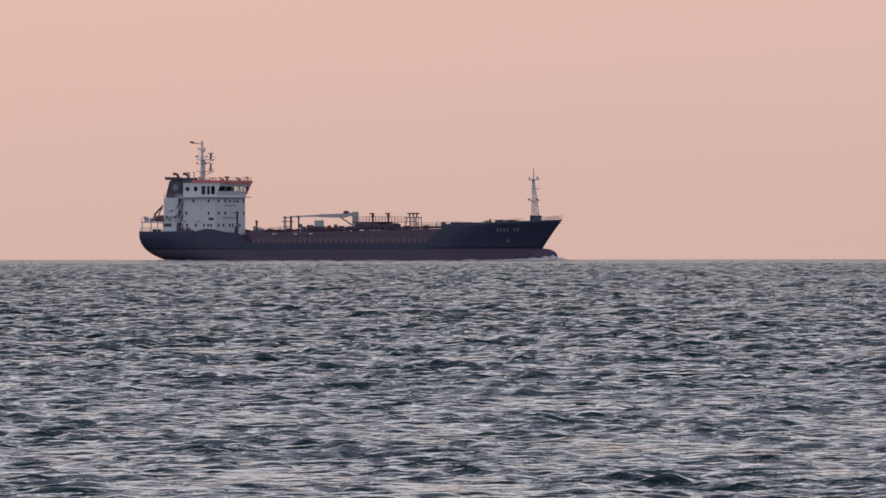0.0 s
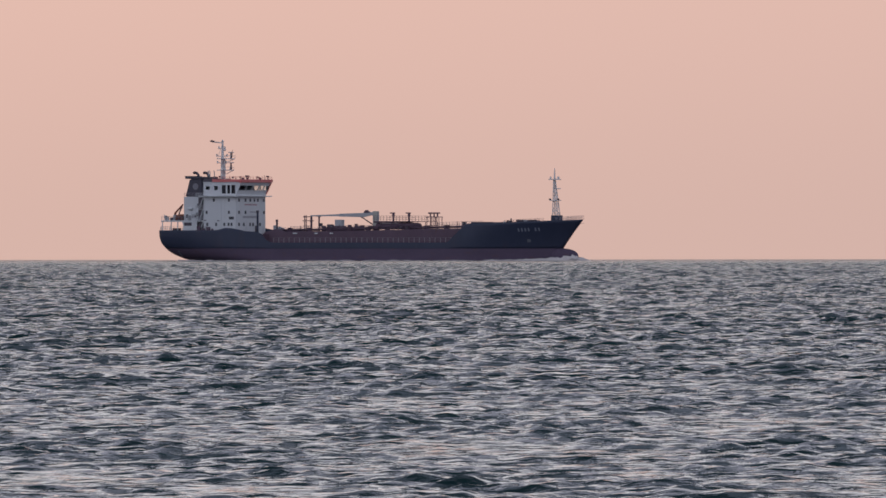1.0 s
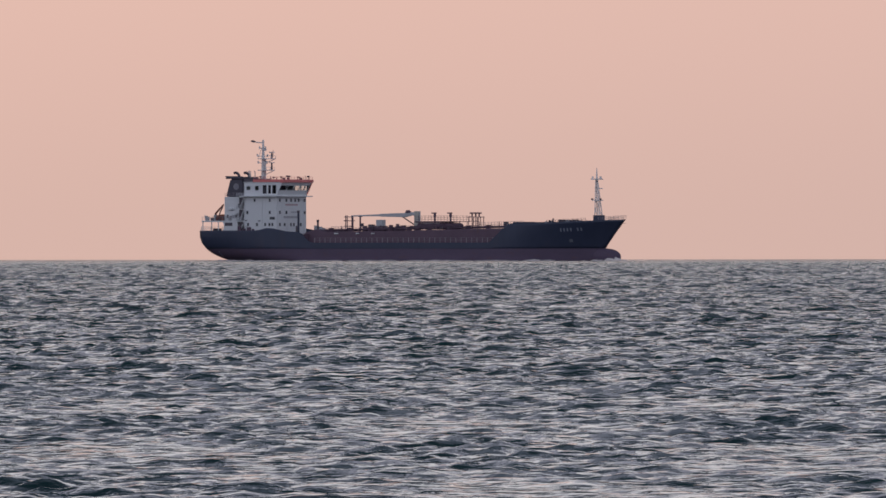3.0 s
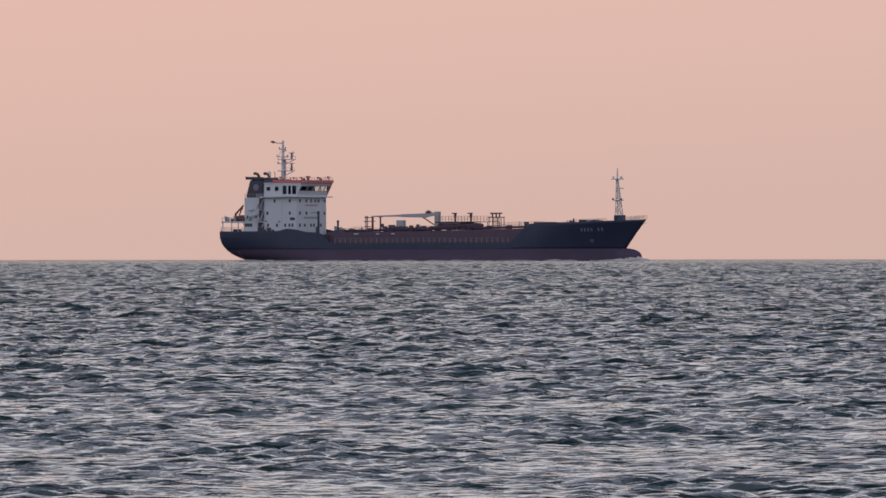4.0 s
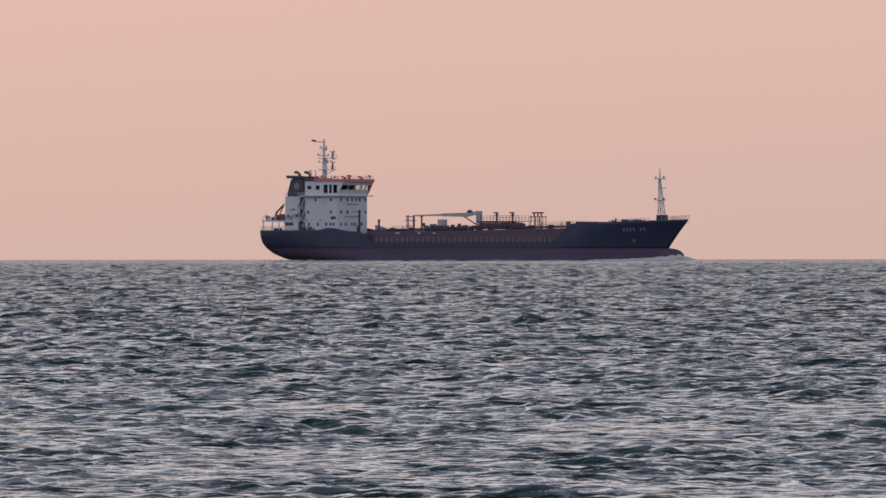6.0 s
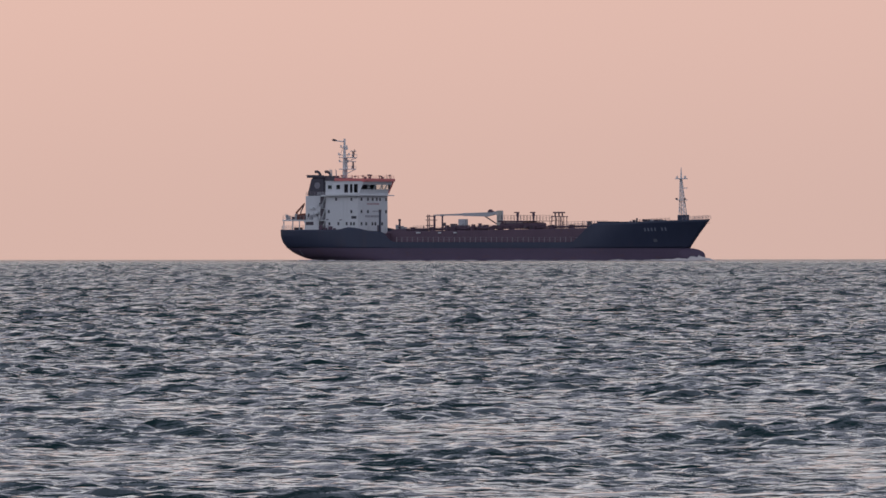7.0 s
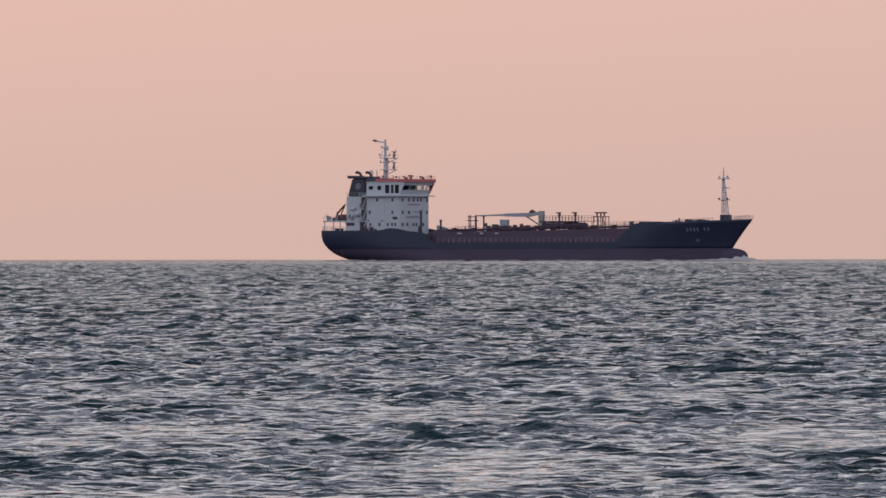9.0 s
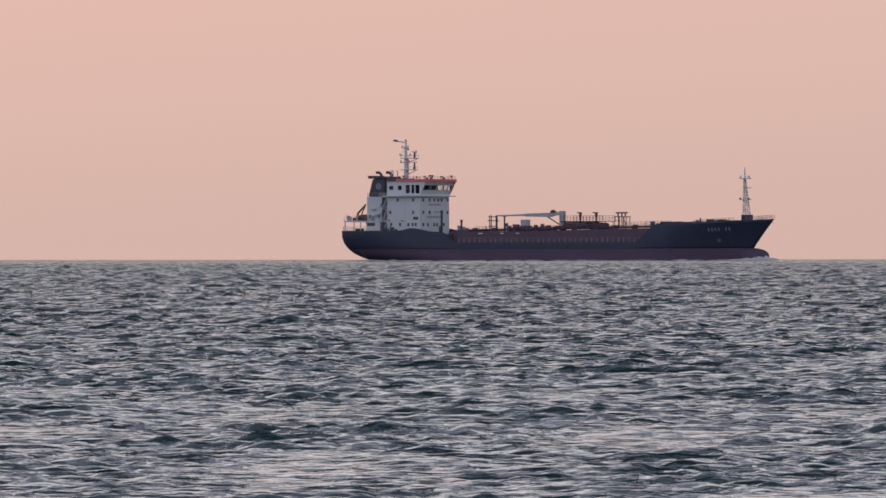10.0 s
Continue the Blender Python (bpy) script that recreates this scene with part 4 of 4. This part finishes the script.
for side in (-1, 1):
    for i in range(7):
        if i == 4:
            continue
        hull_mark(46.9 + i * 0.83, 7.7 + i * 0.03, 0.34, 0.85, M_MARK, "name_bar", side)
    hull_mark(48.9, 4.95, 0.8, 0.8, M_THRUST, "thruster_mark", side)
    hull_mark(-56.0, 1.6, 0.35, 1.5, M_MARK, "draught_mark", side)
# ---- foam that the bow throws up ----
foam = tagged(new("bow_wave"), "white foaming bow wave around the ship's stem", "wave", kind="stuff")


def foam_lumps(seed, spots):
    """Small ragged lumps of foam; spots: centre, spread, count, size."""
    rng = random.Random(seed)
    bm = bmesh.new()
    for c, sp, n, size in spots:
        for _ in range(n):
            p = Vector([c[i] + rng.gauss(0, sp[i]) for i in range(3)])
            p.z = max(p.z, -0.1)
            t = bmesh.new()
            bmesh.ops.create_icosphere(t, subdivisions=1, radius=size * rng.uniform(0.4, 1.2))
            for v in t.verts:
                v.co *= 1 + 0.5 * noise.noise(v.co * 4 + p)
                v.co.x *= 1.7
                v.co.z *= 0.75
                v.co += p
            add(bm, t)
    return bm


def foam_ridge(seed, line, width, rough):
    """A ragged hump of foam along a line of (x, y, height)."""
    bm = bmesh.new()
    n, m = 90, 16
    rows = []
    for i in range(n + 1):
        u = i / n * (len(line) - 1)
        k = min(int(u), len(line) - 2)
        a, b = Vector(line[k]), Vector(line[k + 1])
        c = a.lerp(b, u - k)
        d = Vector((b.y - a.y, a.x - b.x, 0)).normalized()
        row = []
        for j in range(m + 1):
            v = j / m * 2 - 1
            p = Vector((c.x, c.y, 0)) + d * (v * width)
            f = noise.fractal(Vector((p.x * 0.55 + seed, p.y * 0.7, seed)), 0.6, 2.0, 5)
            f2 = noise.noise(Vector((p.x * 3.1, p.y * 3.1, seed)))
            z = c.z * (math.exp(-3.2 * v * v) * (1 + rough * f) + 0.10 * f2 - 0.10)
            row.append(bm.verts.new((p.x, p.y, z if 0 < j < m else -1.0)))
        rows.append(row)
    for a, b in zip(rows, rows[1:]):
        for j in range(m):
            bm.faces.new((a[j], b[j], b[j + 1], a[j + 1]))
    return bm


BOW_LINE = [(63.9, 1.2, 0.1), (62.5, 0.2, 0.7), (61.0, -0.9, 1.4), (59.2, -2.2, 1.3), (56.8, -3.5, 0.9), (53.0, -5.0, 0.5), (48.0, -7.2, 0.32), (42.0, -9.0, 0.2)]
SIDE_LINE = [(46.0, -8.0, 0.22), (40.0, -9.3, 0.2), (20.0, -9.4, 0.14), (0.0, -9.4, 0.16), (-30.0, -9.3, 0.12), (-48.0, -8.2, 0.22), (-56.0, -5.5, 0.3)]
BOW_SPOTS = [((60.2, -2.6, 0.6), (1.4, 0.5, 0.2), 60, 0.12), ((57.0, -3.5, 0.6), (2.5, 0.7, 0.15), 50, 0.05)]
crest = [part("foam_crest", foam_ridge(3.1 + 7 * i, BOW_LINE, 1.6, 0.4), M_FOAM, foam, smooth=True) for i in range(2)]
crest.append(part("spray", foam_lumps(31, BOW_SPOTS), M_FOAM, foam, smooth=True))
part("side_foam", foam_ridge(9.0, SIDE_LINE, 0.9, 1.2), M_FOAM, foam, smooth=True)



# ---- what moves ----
def motions():
    """The ship steams ahead, pitching a little; the wave sheets roll on."""
    t0, x0, y0, speed = 5.5, 6.18, 2697.0, 6.177
    pitch = [(0.0, 1.05), (0.5, 0.2), (1.0, -0.75), (1.5, -0.9), (2.0, -1.5), (2.75, -0.5), (3.5, 0.55), (4.0, 1.4), (4.5, 1.4), (5.0, 1.1), (5.5, 0.25),
             (6.2, -0.8), (7.0, -1.45), (7.5, -1.45), (8.0, -1.25), (8.5, -0.9), (9.0, 0.4), (9.5, 0.7), (10.0, 0.7)]
    rows = []
    for t, d in pitch:
        run = speed * (t - t0)
        x, y = x0 + run * math.cos(radians(YAW)), y0 + run * math.sin(radians(YAW))
        sink = 0.146 * d
        m = pose(x, y, -(x * x + y * y) / (2 * EARTH) + 0.22 - sink / 2, 0, 0, YAW) @ pose(0, 0, 0, 0, -math.degrees(sink / 120))
        rows.append((t, m))
    walk(tanker, rows)
    walk(foam, [(t, pose(x0 + speed * (t - t0) * math.cos(radians(YAW)), y0 + speed * (t - t0) * math.sin(radians(YAW)),
                         -(y0 * y0) / (2 * EARTH), 0, 0, YAW)) for t in (0.0, 2.5, 5.0, 7.5, 10.0)])
    # the foam swells and sinks as the bow meets the waves
    swell = [(0.0, 0.0), (0.5, 0.1), (1.0, 0.1), (1.5, -0.1), (2.0, 0.45), (2.7, -0.2), (3.5, -0.75), (4.0, -0.3), (4.5, -0.2), (5.0, 0.0), (5.5, 0.45),
             (6.2, 0.1), (7.0, -0.1), (7.5, 0.0), (8.0, -0.1), (8.5, -0.2), (9.0, -0.1), (9.5, -0.1), (10.0, -0.15)]
    for i, c in enumerate(crest):
        walk(c, [(t, pose(-0.4 * math.sin(1.1 * t + 2 * i), 0, h - 0.12 * i * (1 + math.sin(2.9 * t)))) for t, h in swell])
    for sheet, (vx, vy) in ((sea_a, RUN_A), (sea_b, RUN_B)):
        walk(sheet, [(t, pose(vx * t, vy * t, 0)) for t in (0.0, 5.0, 10.0)])


motions()
